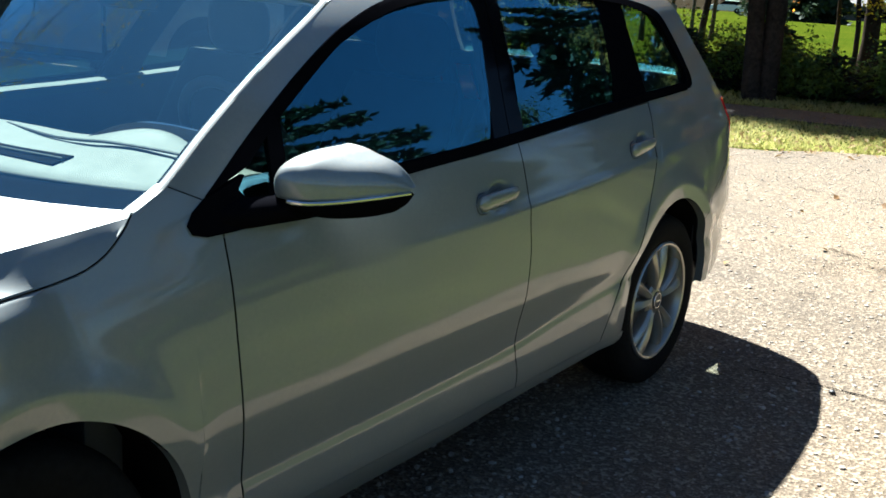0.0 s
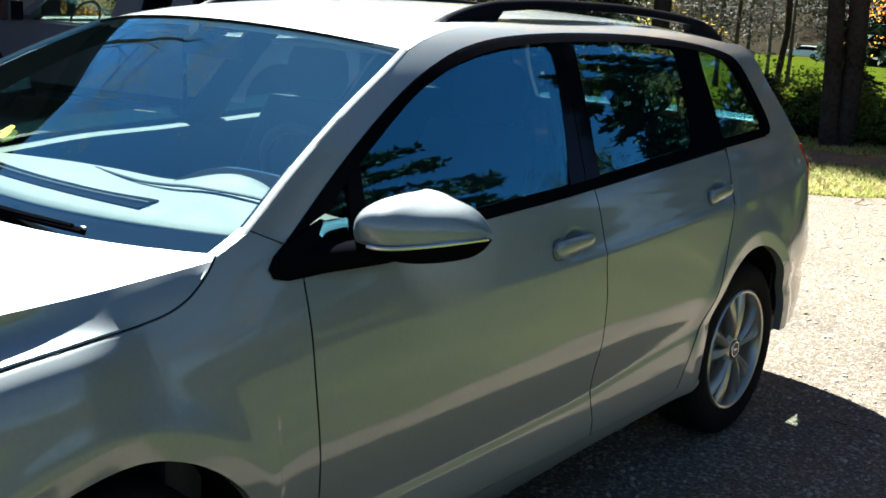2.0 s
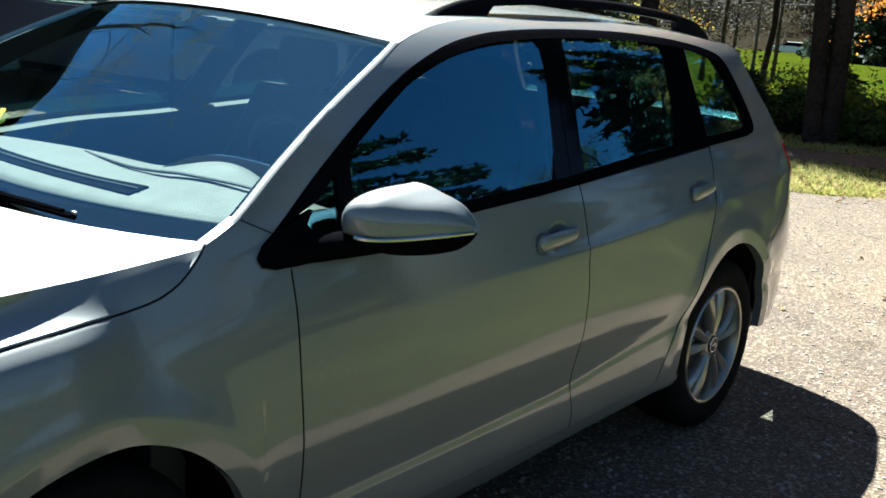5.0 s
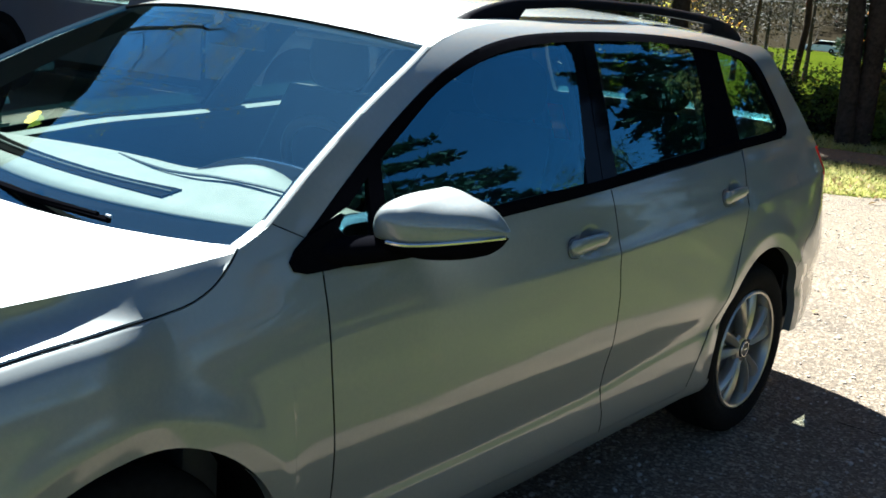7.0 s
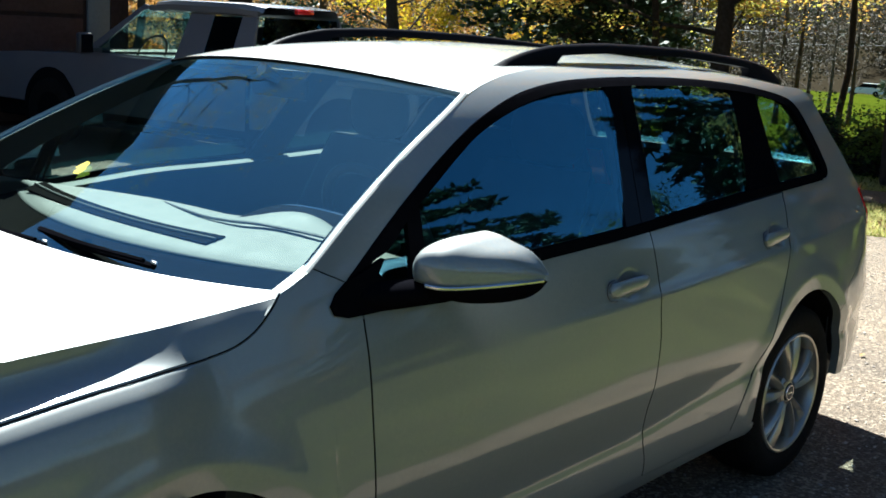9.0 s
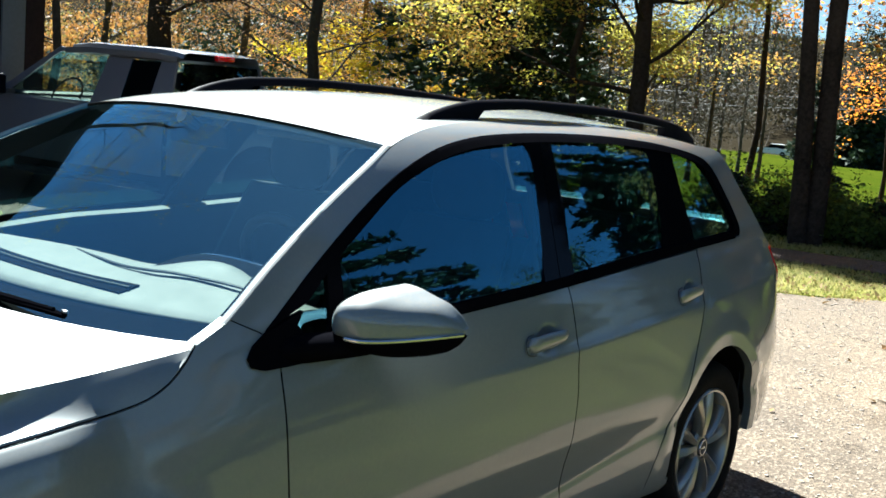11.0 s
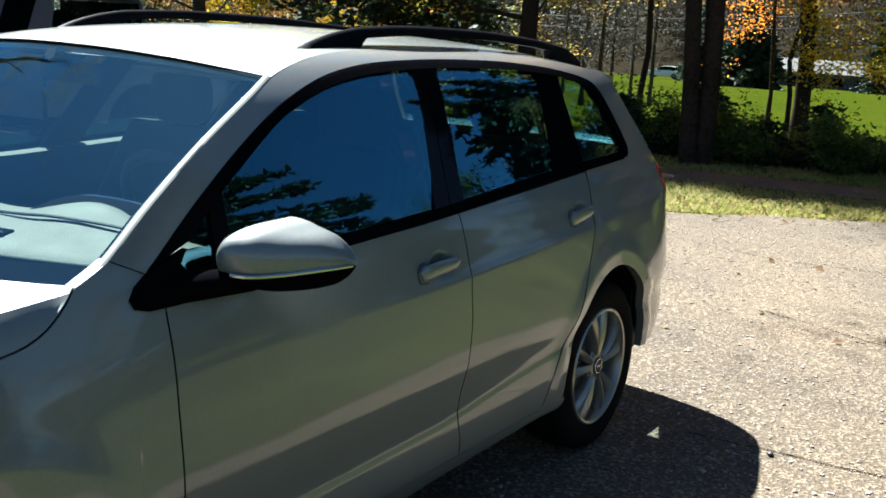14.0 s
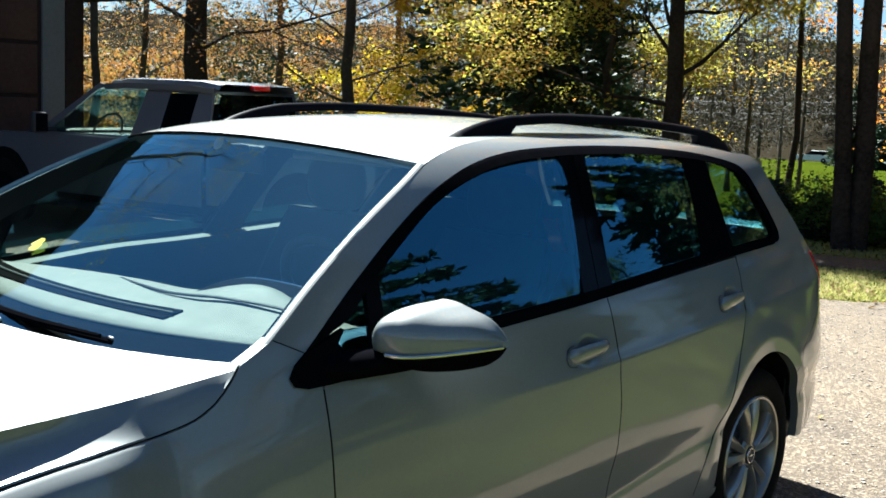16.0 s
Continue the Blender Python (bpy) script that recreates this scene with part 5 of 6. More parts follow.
set_tree(28.4, 17.0, label="maple with a dark trunk and yellow-green leaves", height=9.5, radius=0.15, leaves=14500, leaf_mat=LEAF_MAPLE, seed=4, clear=0.10, limbs=20, spread=0.36, size=0.035, reach=0.25, keep=0.26)
set_tree(31.8, 18, label="young maple with yellow-green leaves", height=8, radius=0.07, leaves=8500, leaf_mat=LEAF_MAPLE, seed=5, clear=0.22, limbs=14, spread=0.36, size=0.035, reach=0.34, keep=0.3)
for az, r, h, sd in ((25.6, 30, 6, 6), (24.2, 36, 6, 18), (26.6, 40, 7, 19), (23.2, 44, 7, 20), (22.2, 34, 5, 21), (30.0, 38, 8, 22), (24.8, 26, 4.5, 28)):
    set_tree(az, r, label="nearly bare grey autumn tree", height=h, radius=0.07, leaves=420, leaf_mat=HILL_WOOD, seed=sd, clear=0.12, limbs=9, spread=0.5, size=0.035, bark=BARK_GREY)
set_tree(45.0, 26, label="russet autumn tree with a dark trunk", height=12, radius=0.16, leaves=5200, leaf_mat=LEAF_RED, limb_size=0.2, seed=7, clear=0.10, limbs=22, spread=0.45, size=0.038, bark=BARK_GREY)
set_tree(42.6, 33, label="amber autumn tree beyond the lawn", height=10, radius=0.12, leaves=4600, leaf_mat=LEAF_RED, limb_size=0.2, seed=29, clear=0.10, limbs=16, spread=0.45, size=0.038, bark=BARK_GREY)
set_tree(52.3, 24, label="tall dark trunk behind the pickup", height=17, radius=0.27, leaves=1800, leaf_mat=LEAF_MIX, limb_size=0.2, seed=8, clear=0.13, limbs=20, spread=0.42, size=0.036)
set_tree(57.5, 20, label="nearly bare tree behind the pickup", height=11, radius=0.08, leaves=800, leaf_mat=LEAF_RED, limb_size=0.2, seed=9, clear=0.12, limbs=20, spread=0.42, size=0.035, bark=BARK_GREY)
set_tree(48.5, 33, label="bright orange autumn tree beyond the lawn", height=12, radius=0.13, leaves=4600, leaf_mat=LEAF_RED, limb_size=0.2, seed=10, clear=0.10, limbs=18, spread=0.5, size=0.038, bark=BARK_GREY)
set_tree(55.0, 31, label="thinning russet tree beyond the lawn", height=11, radius=0.11, leaves=3800, leaf_mat=LEAF_RED, limb_size=0.2, seed=30, clear=0.10, limbs=18, spread=0.5, size=0.038, bark=BARK_GREY)
set_tree(66.8, 25.0, label="thinning oak with russet leaves behind the garage", height=18, radius=0.2, leaves=1500, leaf_mat=LEAF_RED, seed=31, clear=0.25, limbs=22, spread=0.4, size=0.05, reach=0.34)
set_tree(40.0, 30, label="low yellow-green tree beyond the lawn", height=7, radius=0.14, leaves=5200, leaf_mat=LEAF_YELLOW, seed=11, clear=0.08, limbs=14, spread=0.45, size=0.06)
for label, az, r, h, w, sd, per, lay, nd in (("tall dark spruce with dense boughs", 36.0, 20.5, 15, 2.5, 12, 110, 44, 0.8), ("dark spruce behind the lawn", 33.6, 27, 8, 2.6, 13, 80, 40, 0.8),
                                             ("small dark juniper by the lawn", 23.6, 14.6, 0.85, 0.45, 14, 26, 26, 0.4), ("dark spruce standing far across the lawn", 17.6, 112, 8.0, 4.2, 23, 40, 32, 2.4),
                                             ("dark spruce standing far across the lawn", 19.6, 125, 8.5, 3.6, 24, 40, 32, 2.4), ("dark spruce standing far across the lawn", 11.4, 135, 9, 3.4, 25, 20, 32, 2.2)):
    x, y = polar(az, r)
    conifer(label, x, y, h, w, sd, low=0.03, per=per, layers=lay, needle=nd)

# shrubs along the far edge of the lawn
def shrub(x, y, h, w, seed, label, count=1100):
    rng = np.random.default_rng(seed)
    sh = thing("shrub", label, "shrub", "shrubs by the lawn", at=Matrix.Translation((x, y, terrain(x, y))))
    tips = []
    for k in range(7):
        a = 6.283 * k / 7 + rng.random()
        bm = bmesh.new()
        limb(bm, tips, (0, 0, 0.02), (math.cos(a) * w, math.sin(a) * w, h * (0.6 + rng.random())), h * (0.7 + 0.5 * rng.random()), 0.012, 1, rng)
        part("stem", bm, BARK, sh)
    crown = new("crown", quads_to_mesh("crown", foliage_mesh(tips, 0.08 * w + 0.04, count, 0.03, rng), SHRUB))
    crown.parent = sh


rng = np.random.default_rng(77)
for k in range(17):
    az = 7.0 + 17.0 * (k + 0.8 * rng.random()) / 17
    x, y = polar(az, 13.9 + 1.8 * rng.random())
    shrub(x, y, 0.22 + 0.48 * rng.random() ** 1.3, 0.34 + 0.3 * rng.random(), 100 + k, "dark green shrub at the lawn's far edge", int(1100 + 1100 * rng.random()))
for k in range(6):
    x, y = polar(8.5 + 2.5 * k + 0.6 * rng.random(), 14.4 + 1.0 * rng.random())
    conifer("low dark juniper among the shrubs", x, y, 0.5 + 0.45 * rng.random(), 0.3 + 0.2 * rng.random(), 300 + k, per=14, layers=18, low=0.02, needle=0.35)

# trees behind the walk, which the car's flank and glass mirror
for k, (az, r, h, mat, n) in enumerate([(-42, 24, 7.5, LEAF_GREEN, 2400), (-55, 26, 8, LEAF_MIX, 3000), (-31, 23, 7.5, LEAF_GREEN, 3600), (-18, 22, 8, LEAF_GREEN, 3600), (-5, 22, 9, LEAF_MIX, 3600),
                                       (-68, 30, 8, LEAF_GREEN, 3000), (-95, 24, 9, LEAF_MIX, 4000), (-120, 21, 11, LEAF_GREEN, 4000), (-150, 24, 11, LEAF_YELLOW, 3000)]):
    set_tree(az, r, label="autumn tree across the lawn", height=h, radius=0.16, leaves=n, leaf_mat=mat, seed=40 + k, clear=0.08, limbs=6, spread=0.7, fine=2, size=0.07)
conifer("dark pine near the driveway", 7.7, -7.4, 12.5, 3.1, 60, per=240, layers=40, low=0.10, needle=0.6)
for k, (x, y, h, w) in enumerate(((19.0, -6.5, 12, 2.9), (22.5, -5.6, 14, 3.4), (24.5, -4.2, 16, 3.4), (23.0, -1.5, 15, 3.2), (14.0, -9.8, 4.5, 2.0))):
    conifer("dark pine near the driveway", x, y, h, w, 61 + k, per=80, layers=34, low=0.10, needle=1.05)


broadleaf(label="young tree with thin bare twigs across the lawn", x=14.4, y=-7.6, height=6.5, radius=0.07, leaves=350, leaf_mat=HILL_WOOD, seed=72, clear=0.2, limbs=14, spread=0.4, fine=4, size=0.03)


# ---- woods across the valley ----
def woods(seed, count, r0, r1, mat, name, label, leaf=0.9, per=170, az0=-180, az1=180, tall=1.0):
    rng = np.random.default_rng(seed)
    quads = []
    for _ in range(count):
        az, r = radians(az0 + (az1 - az0) * rng.random()), r0 + (r1 - r0) * rng.random()
        x, y = r * math.cos(az), r * math.sin(az)
        h = (8 + 7 * rng.random()) * tall
        clump = rng.normal(0, 1, (22, 3)) * np.array([h * 0.21, h * 0.21, h * 0.23]) + np.array([x, y, terrain(x, y) + h * 0.52])
        t = clump[rng.integers(0, 22, per)] + rng.normal(0, 1, (per, 3)) * np.array([h * 0.075, h * 0.075, h * 0.035])
        u = rng.normal(0, 1, (per, 3))
        u /= np.linalg.norm(u, axis=1)[:, None]
        v = np.cross(u, rng.normal(0, 1, (per, 3)))
        v /= np.linalg.norm(v, axis=1)[:, None]
        s = leaf * (0.5 + 0.8 * rng.random((per, 1)))
        quads.append(np.stack([t - u * s, t + v * s * 0.7, t + u * s, t - v * s * 0.7], 1).reshape(-1, 3))
    ob = new(name, quads_to_mesh(name, np.concatenate(quads), mat))
    return tagged(ob, label, "woods", kind="stuff")


woods(201, 120, 190, 500, HILL_WOOD, "far_woods", "grey-brown leafless woods on the far hillside", 0.36, 520, -12, 85)
woods(207, 24, 185, 480, LEAF_MIX, "far_autumn_woods", "autumn trees among the far woods", 0.36, 520, -12, 85)
woods(202, 48, 180, 490, NEEDLE, "far_pines", "dark pines among the far autumn woods", 0.38, 520, -12, 85)
woods(208, 110, 172, 260, HILL_WOOD, "hill_woods", "bare trees at the foot of the far hill", 0.21, 950, 2, 40, 0.75)
woods(203, 60, 60, 120, LEAF_MIX, "mid_woods", "autumn trees beyond the lawn", 0.11, 1000, 27, 75, 0.5)
woods(204, 5, 55, 110, LEAF_ORANGE, "mid_orange_woods", "orange trees beyond the lawn", 0.11, 1500, 33, 75, 0.5)
woods(210, 42, 55, 110, LEAF_RED, "mid_russet_woods", "russet trees beyond the lawn", 0.12, 1000, 33, 75, 0.5)
woods(209, 85, 60, 130, HILL_WOOD, "mid_bare_woods", "bare trees beyond the lawn", 0.12, 900, 23, 75, 0.62)
woods(206, 55, 50, 110, NEEDLE, "mid_pines", "dark pines beyond the lawn", 0.14, 1000, 28, 75, 0.62)
woods(205, 70, 70, 140, LEAF_GREEN, "rear_woods", "trees round the property", 0.35, 350, 95, 340, 0.9)


# ---- pickup by the garage ----
truck = thing("pickup_truck", "grey extended-cab pickup truck parked facing a garage", "truck", at=Matrix.Translation((5.595, 6.13, -0.02)) @ Matrix.Rotation(math.atan2(0.985, -0.17), 4, "Z"))


# local frame: x forward from the cab's rear corner, y to the truck's left is positive; the left flank lies at y = 0
def truck_loft(sections, mat, name, label=""):
    """A body shell from cross-sections (x, half width at floor, half width at top, floor, top)."""
    rows = []
    for x, w0, w1, z0, z1 in sections:
        r = 0.06
        prof = [(-w0, z0), (-w0 - 0.01, (z0 + z1) / 2), (-w1, z1 - r), (-w1 + r * 0.4, z1 - r * 0.2), (-w1 + r * 1.4, z1), (w1 - r * 1.4, z1), (w1 - r * 0.4, z1 - r * 0.2), (w1, z1 - r), (w0 + 0.01, (z0 + z1) / 2), (w0, z0)]
        rows.append([Vector((fx(x), q - TW, z)) for q, z in prof])
    bm = bmesh.new()
    grid(bm, rows)
    bmesh.ops.holes_fill(bm, edges=bm.edges)
    return part(name, bm, mat, truck, label, sharp=35)


TW = 0.86


def fx(x):
    """Lengthens the cab forward of its rear wall."""
    return x * 1.34 if x > 0 else x


truck_loft([(-2.0, 0.86, 0.86, 0.45, 1.05), (-0.08, 0.86, 0.86, 0.45, 1.05)], TRUCK_PAINT, "cargo_bed")
truck_loft([(-0.02, 0.86, 0.85, 0.42, 1.03), (1.55, 0.86, 0.85, 0.42, 1.03), (1.62, 0.86, 0.84, 0.42, 1.03), (2.5, 0.86, 0.82, 0.45, 0.99), (3.1, 0.84, 0.78, 0.45, 0.93), (3.2, 0.76, 0.68, 0.5, 0.84)], TRUCK_PAINT, "lower_body")
# block and boards added below the body to hide sunlit ground beyond
part("underbody", block((-1.9, -TW - 0.72, 0.24), (3.9, -TW + 0.72, 0.5), 0.04), SHADOW_BLACK, truck)
for sg in (1, -1):
    part("hiding_board", block((0.1, sg * 0.80 - TW - 0.09, 0.27), (1.95, sg * 0.80 - TW + 0.09, 0.33), 0.02), BLACK, truck)
truck_loft([(0.02, 0.66, 0.58, 1.50, 1.60), (0.2, 0.67, 0.60, 1.52, 1.63), (0.9, 0.67, 0.60, 1.52, 1.63), (1.12, 0.66, 0.58, 1.50, 1.60)], TRUCK_PAINT, "cab_roof")


def truck_cab(y_low, y_top):
    def p(x, z):
        k = (z - 1.0) / 0.55
        return Vector((fx(x), (y_low + (y_top - y_low) * k) - TW, z))

    def plate(name, outline, mat, out=0.0, label="", thick=0.03):
        bm = bmesh.new()
        sg = math.copysign(1, y_low)
        a = [bm.verts.new(p(x, z) + Vector((0, sg * out, 0))) for x, z in outline]
        b = [bm.verts.new(v.co - Vector((0, sg * thick, 0))) for v in a]
        bm.faces.new(a)
        bm.faces.new(b[::-1])
        for i in range(len(a)):
            j = (i + 1) % len(a)
            bm.faces.new((a[i], a[j], b[j], b[i]))
        return part(name, bm, mat, truck, label, smooth=False)

    plate("rear_pillar", [(-0.02, 1.0), (0.205, 1.0), (0.17, 1.54), (0.04, 1.54)], TRUCK_PAINT)
    plate("extended_cab_window", [(0.20, 1.06), (0.49, 1.06), (0.46, 1.46), (0.445, 1.49), (0.19, 1.49), (0.175, 1.47)], SIDE_GLASS_DARK, -0.01, "dark rear side window", 0.006)
    plate("middle_pillar", [(0.485, 1.0), (0.76, 1.0), (0.68, 1.54), (0.45, 1.54)], TRUCK_PAINT)
    plate("door_window", [(0.75, 1.03), (1.66, 1.03), (1.22, 1.49), (1.08, 1.52), (0.69, 1.52)], TRUCK_GLASS, -0.01, "clear door window", 0.006)
    plate("window_sill", [(-0.02, 0.99), (1.72, 0.99), (1.70, 1.035), (-0.02, 1.055)], TRUCK_PAINT, 0.004)
    plate("front_pillar", [(1.66, 1.02), (1.80, 1.0), (1.20, 1.56), (1.08, 1.54), (1.2, 1.50)], TRUCK_PAINT, 0.003)
    plate("door_header", [(0.04, 1.50), (1.13, 1.50), (1.13, 1.56), (0.04, 1.56)], TRUCK_PAINT, 0.002)


TRUCK_GLASS = pane_glass("clear_truck_glass", (0.78, 0.86, 0.80), 1.5)
SIDE_GLASS_DARK = pane_glass("privacy_glass", (0.03, 0.033, 0.034), 1.5)
truck_cab(0.80, 0.63)
truck_cab(-0.80, -0.63)
bm = bmesh.new()
grid(bm, [[Vector((fx(1.78), w * 0.72 - TW, 1.03)) for w in (-1, 0, 1)], [Vector((fx(1.16), w * 0.60 - TW, 1.56)) for w in (-1, 0, 1)]])
part("windscreen", bm, WIND_GLASS, truck)
bm = bmesh.new()
grid(bm, [[Vector((-0.01, w * 0.66 - TW, 1.06)) for w in (-1, 0, 1)], [Vector((0.03, w * 0.56 - TW, 1.50)) for w in (-1, 0, 1)]])
part("rear_window", bm, SIDE_GLASS_DARK, truck)
part("rear_panel", block((-0.01, -TW - 0.80, 0.95), (0.03, -TW + 0.80, 1.06), 0.01), TRUCK_PAINT, truck)
part("brake_lamp", block((-0.025, -TW - 0.13, 1.545), (0.03, -TW + 0.13, 1.595), 0.012), RED_LENS, truck, "red high brake lamp")
for sg in (1, -1):
    mm = part("door_mirror", block((2.02, sg * 1.02 - TW - 0.09, 1.02), (2.10, sg * 1.02 - TW + 0.09, 1.24), 0.03), BLACK, truck, "black door mirror")
    part("arm", block((2.04, min(sg * 0.8, sg * 0.96) - TW, 1.04), (2.09, max(sg * 0.8, sg * 0.96) - TW, 1.09), 0.01), BLACK, mm)
    part("glass", block((2.013, sg * 1.02 - TW - 0.075, 1.04), (2.02, sg * 1.02 - TW + 0.075, 1.22), 0.003), PILLAR_BLACK, mm)
    for wx in (-1.2, 2.80):
        w = part("wheel", lathe([(0.2, -0.1), (0.3, -0.12), (0.35, -0.1), (0.36, 0), (0.35, 0.1), (0.3, 0.12), (0.2, 0.1)], 32), RUBBER, truck)
        w.matrix_basis = Matrix.Translation((wx, sg * 0.78 - TW, 0.37))
        # dark alloy puts the shade under the fender into the rim's colour
        part("rim", lathe([(0.2, -0.10), (0.19, -0.08), (0.05, -0.09), (0.0, -0.1)], 24), ALLOY_DARK, w)
        # black disc on the flank paints the shade of an arch opening
        arch = part("arch_shade_disc", lathe([(0.0, -0.006), (0.43, -0.006), (0.44, 0.0), (0.43, 0.006), (0.0, 0.006)], 36), SHADOW_BLACK, truck)
        arch.matrix_basis = Matrix.Translation((wx, sg * 0.865 - TW, 0.40))
part("steering_wheel", lathe([(0.175, 0.0), (0.19, 0.012), (0.205, 0.0), (0.19, -0.012), (0.175, 0.0)], 28, "x"), CABIN, truck, "black steering wheel").matrix_basis = Matrix.Translation((1.72, -0.45, 1.07)) @ Matrix.Rotation(radians(-25), 4, "Y")
part("dashboard", block((1.95, -TW - 0.74, 0.88), (2.36, -TW + 0.74, 1.07), 0.05), CABIN, truck, "black dashboard")
for yy in (-0.45, -1.25):
    part("seat_back", block((0.80, yy - 0.24, 0.6), (0.97, yy + 0.24, 1.18), 0.06), CLOTH, truck)
    part("headrest", block((0.81, yy - 0.12, 1.2), (0.91, yy + 0.12, 1.40), 0.05), CLOTH, truck)

# ---- garage ----
garage = thing("garage", "brown garage with a gable roof in shade", "building")
GX, GY = 7.1, 10.6
prof = [(-4.1, 0), (GX, 0), (GX, 3.0), (1.5, 7.8), (-4.1, 3.0)]
bm = bmesh.new()
a = [bm.verts.new((x, GY, z - 0.05)) for x, z in prof]
b = [bm.verts.new((x, GY + 8.0, z - 0.05)) for x, z in prof]
bm.faces.new(a)
bm.faces.new(b)
for i in range(5):
    bm.faces.new((a[i], a[(i + 1) % 5], b[(i + 1) % 5], b[i]))
part("wall", bm, SIDING, garage, smooth=False)
for x0, x1, mat, nm in ((GX - 0.24, GX + 0.02, SIDING_DARK, "corner_board"), (GX - 0.56, GX - 0.25, GREY_TRIM, "door_post"), (1.2, 1.5, GREY_TRIM, "door_post")):
    part(nm, block((x0, GY - 0.05, -0.03), (x1, GY + 0.02, 3.1), 0.006), mat, garage)
dr = part("garage_door", block((1.5, GY - 0.012, 0), (GX - 0.56, GY + 0.02, 2.7), 0.004), SIDING_DARK, garage, "dark brown garage door")
for k in range(4):
    part("door_panel", block((1.55, GY - 0.035, 0.05 + 0.66 * k), (GX - 0.62, GY - 0.010, 0.66 + 0.66 * k), 0.01), SIDING, dr)
for sg in (1, -1):
    bm = bmesh.new()
    e, pk = Vector((1.5 + sg * 6.1, 0, 2.62)), Vector((1.5, 0, 7.85))
    for y0, y1 in ((GY - 0.6, GY + 8.6),):
        vs = [bm.verts.new((q.x, yy, q.z + dz)) for dz in (0, 0.14) for q, yy in ((e, y0), (pk, y0), (pk, y1), (e, y1))]
        for f in ((0, 1, 2, 3), (4, 5, 6, 7), (0, 1, 5, 4), (1, 2, 6, 5), (2, 3, 7, 6), (3, 0, 4, 7)):
            bm.faces.new([vs[i] for i in f])
    part("roof", bm, SHINGLE, garage, smooth=False)

# ---- house beyond the valley lawn ----
hx, hy = polar(14.4, 158)
hm = Matrix.Translation((hx, hy, terrain(hx, hy) - 0.2)) @ Matrix.Rotation(radians(15.2 + 90), 4, "Z") @ Matrix.Diagonal((0.8, 0.8, 0.8, 1))
house = thing("house", "pale single-storey house with a grey roof across the lawn", "house", at=hm)
part("wall", block((-9, -4, 0), (9, 4, 2.9), 0.02), HOUSE_WALL, house, smooth=False)
bm = bmesh.new()
vs = [bm.verts.new(p) for p in ((-9.6, -4.7, 2.8), (9.6, -4.7, 2.8), (9.6, 4.7, 2.8), (-9.6, 4.7, 2.8), (-9.6, 0, 4.9), (9.6, 0, 4.9))]
for f in ((0, 1, 5, 4), (2, 3, 4, 5), (0, 4, 3), (1, 2, 5), (0, 1, 2, 3)):
    bm.faces.new([vs[i] for i in f])
part("roof", bm, HOUSE_ROOF, house, smooth=False)
for k in range(5):
    wd = part("window", block((-7.6 + 3.3 * k, 3.95, 0.9), (-6.0 + 3.3 * k, 4.06, 2.1), 0.02), GLOSS_BLACK, house, smooth=False)
    part("frame", block((-7.7 + 3.3 * k, 3.98, 2.1), (-5.9 + 3.3 * k, 4.1, 2.2), 0.01), GREY_TRIM, wd, smooth=False)


# ---- cars parked far off by the house ----
WHITE_PAINT = plain("white_car_paint", (0.75, 0.75, 0.74), 0.35, coat=0.8, vary=0.05)


def far_car(az, r, turn, label):
    x, y = polar(az, r)
    car = thing("parked_car", label, "car", "cars parked by the house", at=Matrix.Translation((x, y, terrain(x, y))) @ Matrix.Rotation(radians(turn), 4, "Z"))
    rows = []
    for px, z0, z1, w in ((-2.1, 0.35, 0.75, 0.72), (-1.95, 0.3, 0.95, 0.82), (-0.6, 0.3, 1.0, 0.87), (1.0, 0.3, 0.95, 0.87), (1.9, 0.3, 0.82, 0.82), (2.15, 0.4, 0.65, 0.7)):
        rows.append([Vector((px, q * w, z)) for q, z in ((-1, z0), (-1.02, (z0 + z1) / 2), (-0.9, z1), (0, z1 + 0.03), (0.9, z1), (1.02, (z0 + z1) / 2), (1, z0))])
    part("body", sheet(rows, 0.02, (0, 0, -1)), WHITE_PAINT, car)
    rows = [[Vector((px, q * 0.78, 0.94)), Vector((px + d, q * 0.62, 1.42))] for px, d, q in ((-1.7, 0.35, -1), (0.9, -0.7, -1), (0.9, -0.7, 1), (-1.7, 0.35, 1), (-1.7, 0.35, -1))]
    bm = bmesh.new()
    grid(bm, rows)
    part("window_band", bm, GLOSS_BLACK, car, "dark windows", smooth=False)
    part("roof", block((-1.4, -0.64, 1.40), (0.25, 0.64, 1.46), 0.02), WHITE_PAINT, car)
    for wx in (-1.3, 1.35):
        for sg in (-1, 1):
            part("wheel", lathe([(0.1, -0.1), (0.3, -0.1), (0.32, 0), (0.3, 0.1), (0.1, 0.1)], 18), RUBBER, car).matrix_basis = Matrix.Translation((wx, sg * 0.78, 0.32))


far_car(21.6, 140, 100, "white car parked far across the lawn")
far_car(17.2, 142, 70, "white car parked beside the pale house")


# ---- small things on the ground ----
def scatter_quads(name, pts, size, mat, label, category, rng, lift=0.012, tilt=0.35):
    n = len(pts)
    p = np.c_[pts, np.full(n, 0.0)]
    p[:, 2] = [terrain(a, b) + lift for a, b in pts]
    ang = rng.random(n) * 6.283
    u = np.c_[np.cos(ang), np.sin(ang), rng.normal(0, tilt, n)]
    v = np.c_[-np.sin(ang), np.cos(ang), rng.normal(0, tilt, n)]
    s = size * (0.6 + 0.8 * rng.random((n, 1)))
    quad = np.stack([p - u * s, p + v * s * 0.6 + [0, 0, 0.01], p + u * s, p - v * s * 0.6], 1).reshape(-1, 3)
    return tagged(new(name, quads_to_mesh(name, quad, mat)), label, category, kind="stuff")


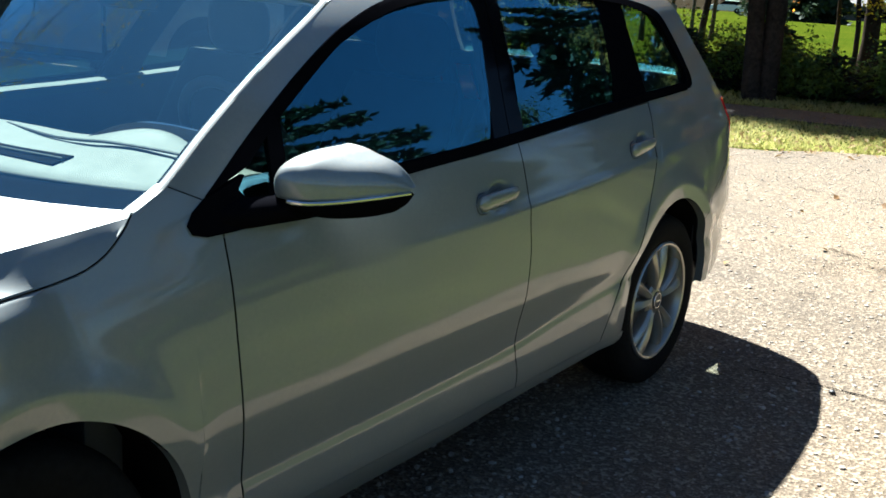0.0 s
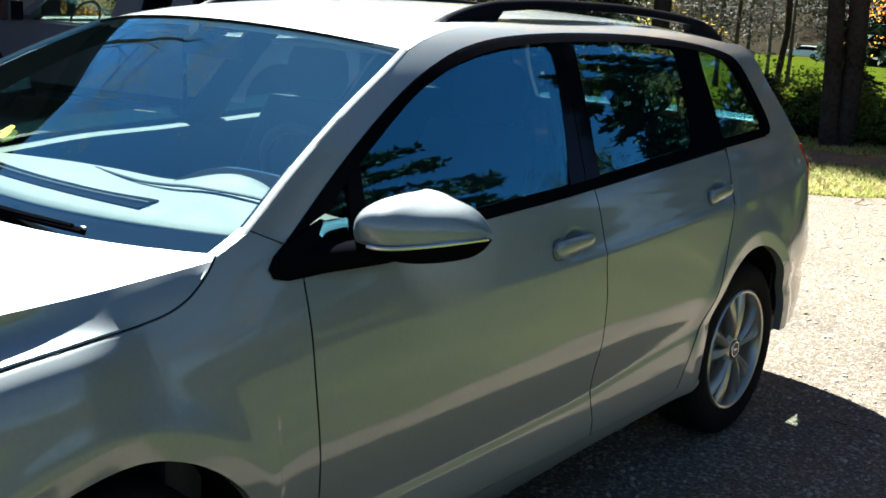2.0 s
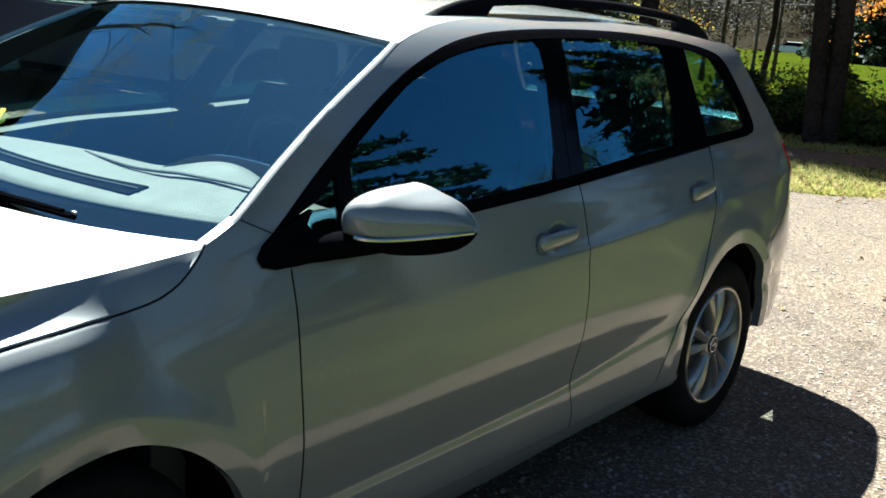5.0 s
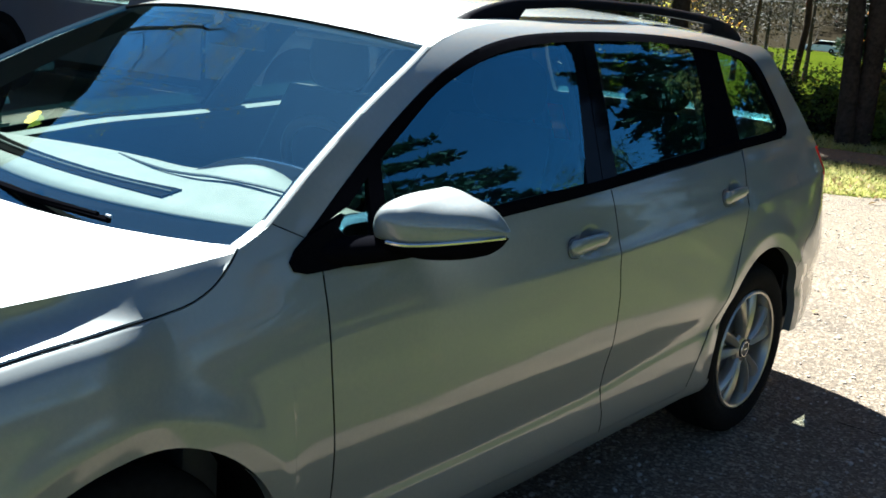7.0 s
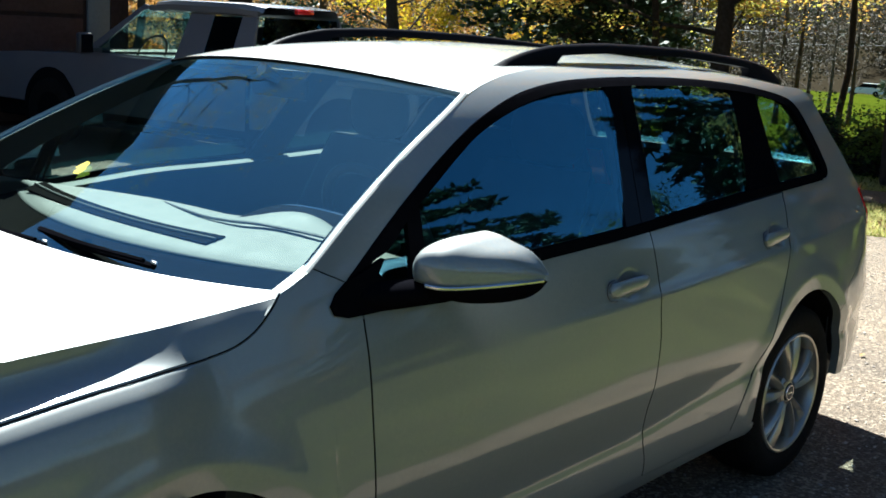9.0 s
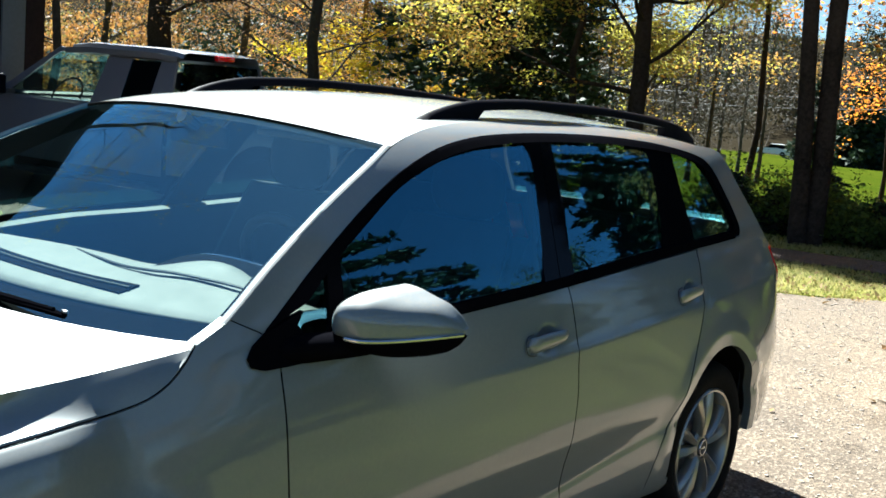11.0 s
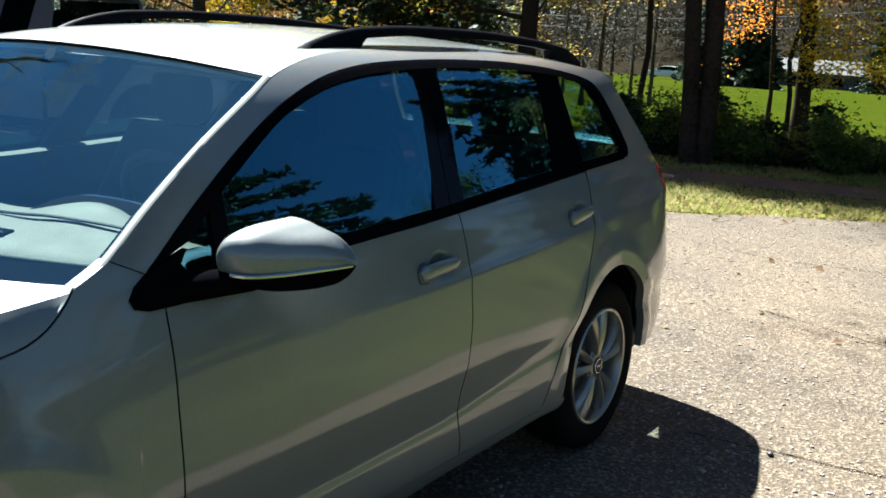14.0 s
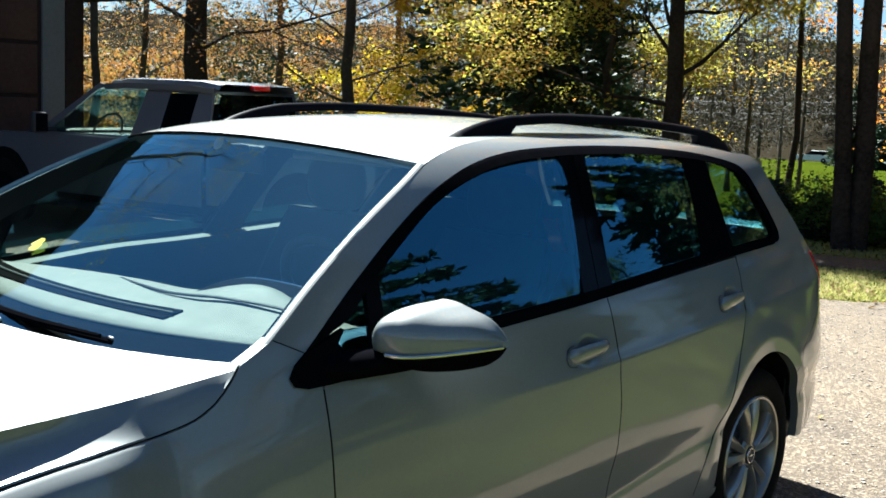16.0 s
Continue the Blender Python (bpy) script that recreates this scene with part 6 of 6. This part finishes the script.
rng = np.random.default_rng(5)


def inside_drive(x, y):
    hit = False
    for (x0, y0), (x1, y1) in zip(DRIVE, DRIVE[1:] + DRIVE[:1]):
        if (y0 > y) != (y1 > y) and x < (x1 - x0) * (y - y0) / (y1 - y0) + x0:
            hit = not hit
    return hit


def edge_x(y):
    """The driveway's far edge."""
    return lerp_table(y, [(-6.6, 13.6), (-4.0, 11.8), (-0.58, 9.37), (0.31, 8.7), (1.0, 8.2), (2.2, 7.9), (4.0, 7.8), (14, 8.2)])


pts = []
while len(pts) < 1500:
    y = -5 + 9 * rng.random()
    x = edge_x(y) + abs(rng.normal(0, 1.0)) - 0.25
    pts.append((x, y))
scatter_quads("fallen_leaves", np.array(pts), 0.022, DRY_LEAF, "dry brown leaves along the edge of the lawn", "leaves", rng, 0.02)
pts = rng.random((60, 2)) * [5.5, 7] + [4.2, -5]
scatter_quads("driveway_leaves", np.array([p for p in pts if inside_drive(*p)]), 0.03, DRY_LEAF, "scattered dry leaves on the driveway", "leaves", rng, 0.012)

pts = rng.random((1600, 2)) * [14, 7] + [-2.5, -9.4]
scatter_quads("lawn_leaves", np.array([p for p in pts if not inside_drive(*p)]), 0.018, DRY_LEAF, "brown leaves lying on the near lawn", "leaves", rng, 0.05)

# grass blades along the sunlit strip
n = 70000
y = -5.5 + 10 * rng.random(n)
x = np.array([edge_x(q) for q in y]) + 0.04 + rng.random(n) ** 1.3 * 4.5
off = np.hypot(x + 1.0, y + 2.42)
x, y = x[(off < 11.95) | (off > 13.0)], y[(off < 11.95) | (off > 13.0)]
n = len(x)
z = np.array([terrain(a, b) for a, b in zip(x, y)])
h = 0.02 + 0.035 * rng.random(n)
ang = rng.random(n) * 6.283
w = 0.006
base = np.c_[x, y, z - 0.01]
side = np.c_[np.cos(ang), np.sin(ang), 0 * ang] * w
tip = base + np.c_[rng.normal(0, 0.025, n), rng.normal(0, 0.025, n), h]
me = bpy.data.meshes.new("grass_blades")
me.from_pydata(np.stack([base - side, base + side, tip], 1).reshape(-1, 3).tolist(), [], np.arange(n * 3).reshape(-1, 3).tolist())
me.materials.append(GRASS)
tagged(new("grass_blades", me), "short sunlit grass beside the driveway", "grass", kind="stuff")

# loose stones on the chip seal
STONE = plain("loose_stone", (0.27, 0.235, 0.195), 0.9, scale=30, vary=0.5)
shape = bmesh.new()
bmesh.ops.create_icosphere(shape, subdivisions=1, radius=1.0)
base_v = np.array([v.co[:] for v in shape.verts])
base_f = np.array([[v.index for v in f.verts] for f in shape.faces])
shape.free()
verts, faces = [], []
count = 0
while count < 4200:
    x, y = 1.2 + 8 * rng.random(), -4.2 + 6 * rng.random()
    if not inside_drive(x, y):
        continue
    s = 0.0045 + 0.006 * rng.random() ** 2
    a = rng.random() * 6.283
    v = base_v * (1 + rng.normal(0, 0.18, base_v.shape)) * s * [1.3, 0.9, 0.6]
    v = v @ np.array([[math.cos(a), -math.sin(a), 0], [math.sin(a), math.cos(a), 0], [0, 0, 1]])
    verts.append(v + [x, y, s * 0.3])
    faces.append(base_f + len(base_v) * count)
    count += 1
me = bpy.data.meshes.new("loose_gravel")
me.from_pydata(np.concatenate(verts).tolist(), [], np.concatenate(faces).tolist())
me.materials.append(STONE)
tagged(new("loose_gravel", me), "loose pale stones on the driveway", "gravel", kind="stuff")

# a dark pebble, and the cracks in the seal
bm = bmesh.new()
bmesh.ops.create_icosphere(bm, subdivisions=2, radius=0.013)
for v in bm.verts:
    v.co *= 1 + 0.25 * noise.noise(v.co * 90)
    v.co.z *= 0.7
peb = part("pebble", bm, BLACK)
peb.matrix_world = Matrix.Translation((3.015, -1.413, 0.007))
tagged(peb, "small dark pebble on the driveway", "pebble")
for pts in ([(3.03, -1.08), (3.041, -1.19), (3.055, -1.33), (3.07, -1.476), (3.075, -1.63), (3.095, -1.796), (3.12, -2.2), (3.10, -2.7)], [(5.23, -0.72), (5.181, -0.849), (5.10, -1.1), (4.976, -1.408), (4.95, -1.9)], [(6.9, 0.1), (6.8, -0.4), (6.95, -1.0)]):
    line = spline([(x, y, 0) for x, y in pts], 40)
    rows = []
    for i, p in enumerate(line):
        j = 0.012 * noise.noise((p.x * 9, p.y * 9, 1))
        w = 0.0035 + 0.003 * noise.noise((p.x * 14, p.y * 14, 5))
        rows.append([Vector((p.x + j - w, p.y, 0.004)), Vector((p.x + j, p.y, 0.0045)), Vector((p.x + j + w, p.y, 0.004))])
    bm = bmesh.new()
    grid(bm, rows)
    part("crack", bm, SHADOW_BLACK, drive)

# a yellow leaf on the windscreen
c0 = windscreen_point(0.365, 0.09)
n0 = (windscreen_point(0.40, 0.09) - c0).cross(windscreen_point(0.365, 0.13) - c0).normalized()
n0 = n0 if n0.z > 0 else -n0
u0 = ((windscreen_point(0.40, 0.09) - c0).normalized() * 0.75 + (windscreen_point(0.365, 0.13) - c0).normalized() * 0.66).normalized()
v0 = n0.cross(u0)
outline = [(-0.055, 0.0), (-0.045, 0.022), (-0.02, 0.026), (-0.005, 0.018), (0.012, 0.030), (0.03, 0.020), (0.058, 0.004), (0.03, -0.018), (0.008, -0.024), (-0.012, -0.016), (-0.03, -0.026), (-0.05, -0.014)]
bm = bmesh.new()
mid = bm.verts.new(c0 + n0 * 0.006)
ring = [bm.verts.new(c0 + u0 * a * 0.62 + v0 * b * 0.75 + n0 * (0.005 + 0.004 * abs(b) / 0.03)) for a, b in outline]
for i in range(len(ring)):
    bm.faces.new((mid, ring[i], ring[(i + 1) % len(ring)]))
leaf = part("leaf", bm, YELLOW_LEAF)
tagged(leaf, "single yellow leaf lying on the windscreen", "leaf")

# overhead cables beyond the lawn
for k, (z0, z1) in enumerate(((3.4, 3.9), (2.9, 3.3))):
    (xa, ya), (xb, yb) = polar(46, 62), polar(8, 62)
    pts = [Vector((xa + (xb - xa) * q / 20, ya + (yb - ya) * q / 20, z0 + (z1 - z0) * q / 20 - 1.6 * (1 - (q / 10 - 1) ** 2))) for q in range(21)]
    cable = part("cable", tube(pts, 0.025, 5), CABLE)
    tagged(cable, "thin overhead cable strung beyond the lawn", "cable", "overhead cables")
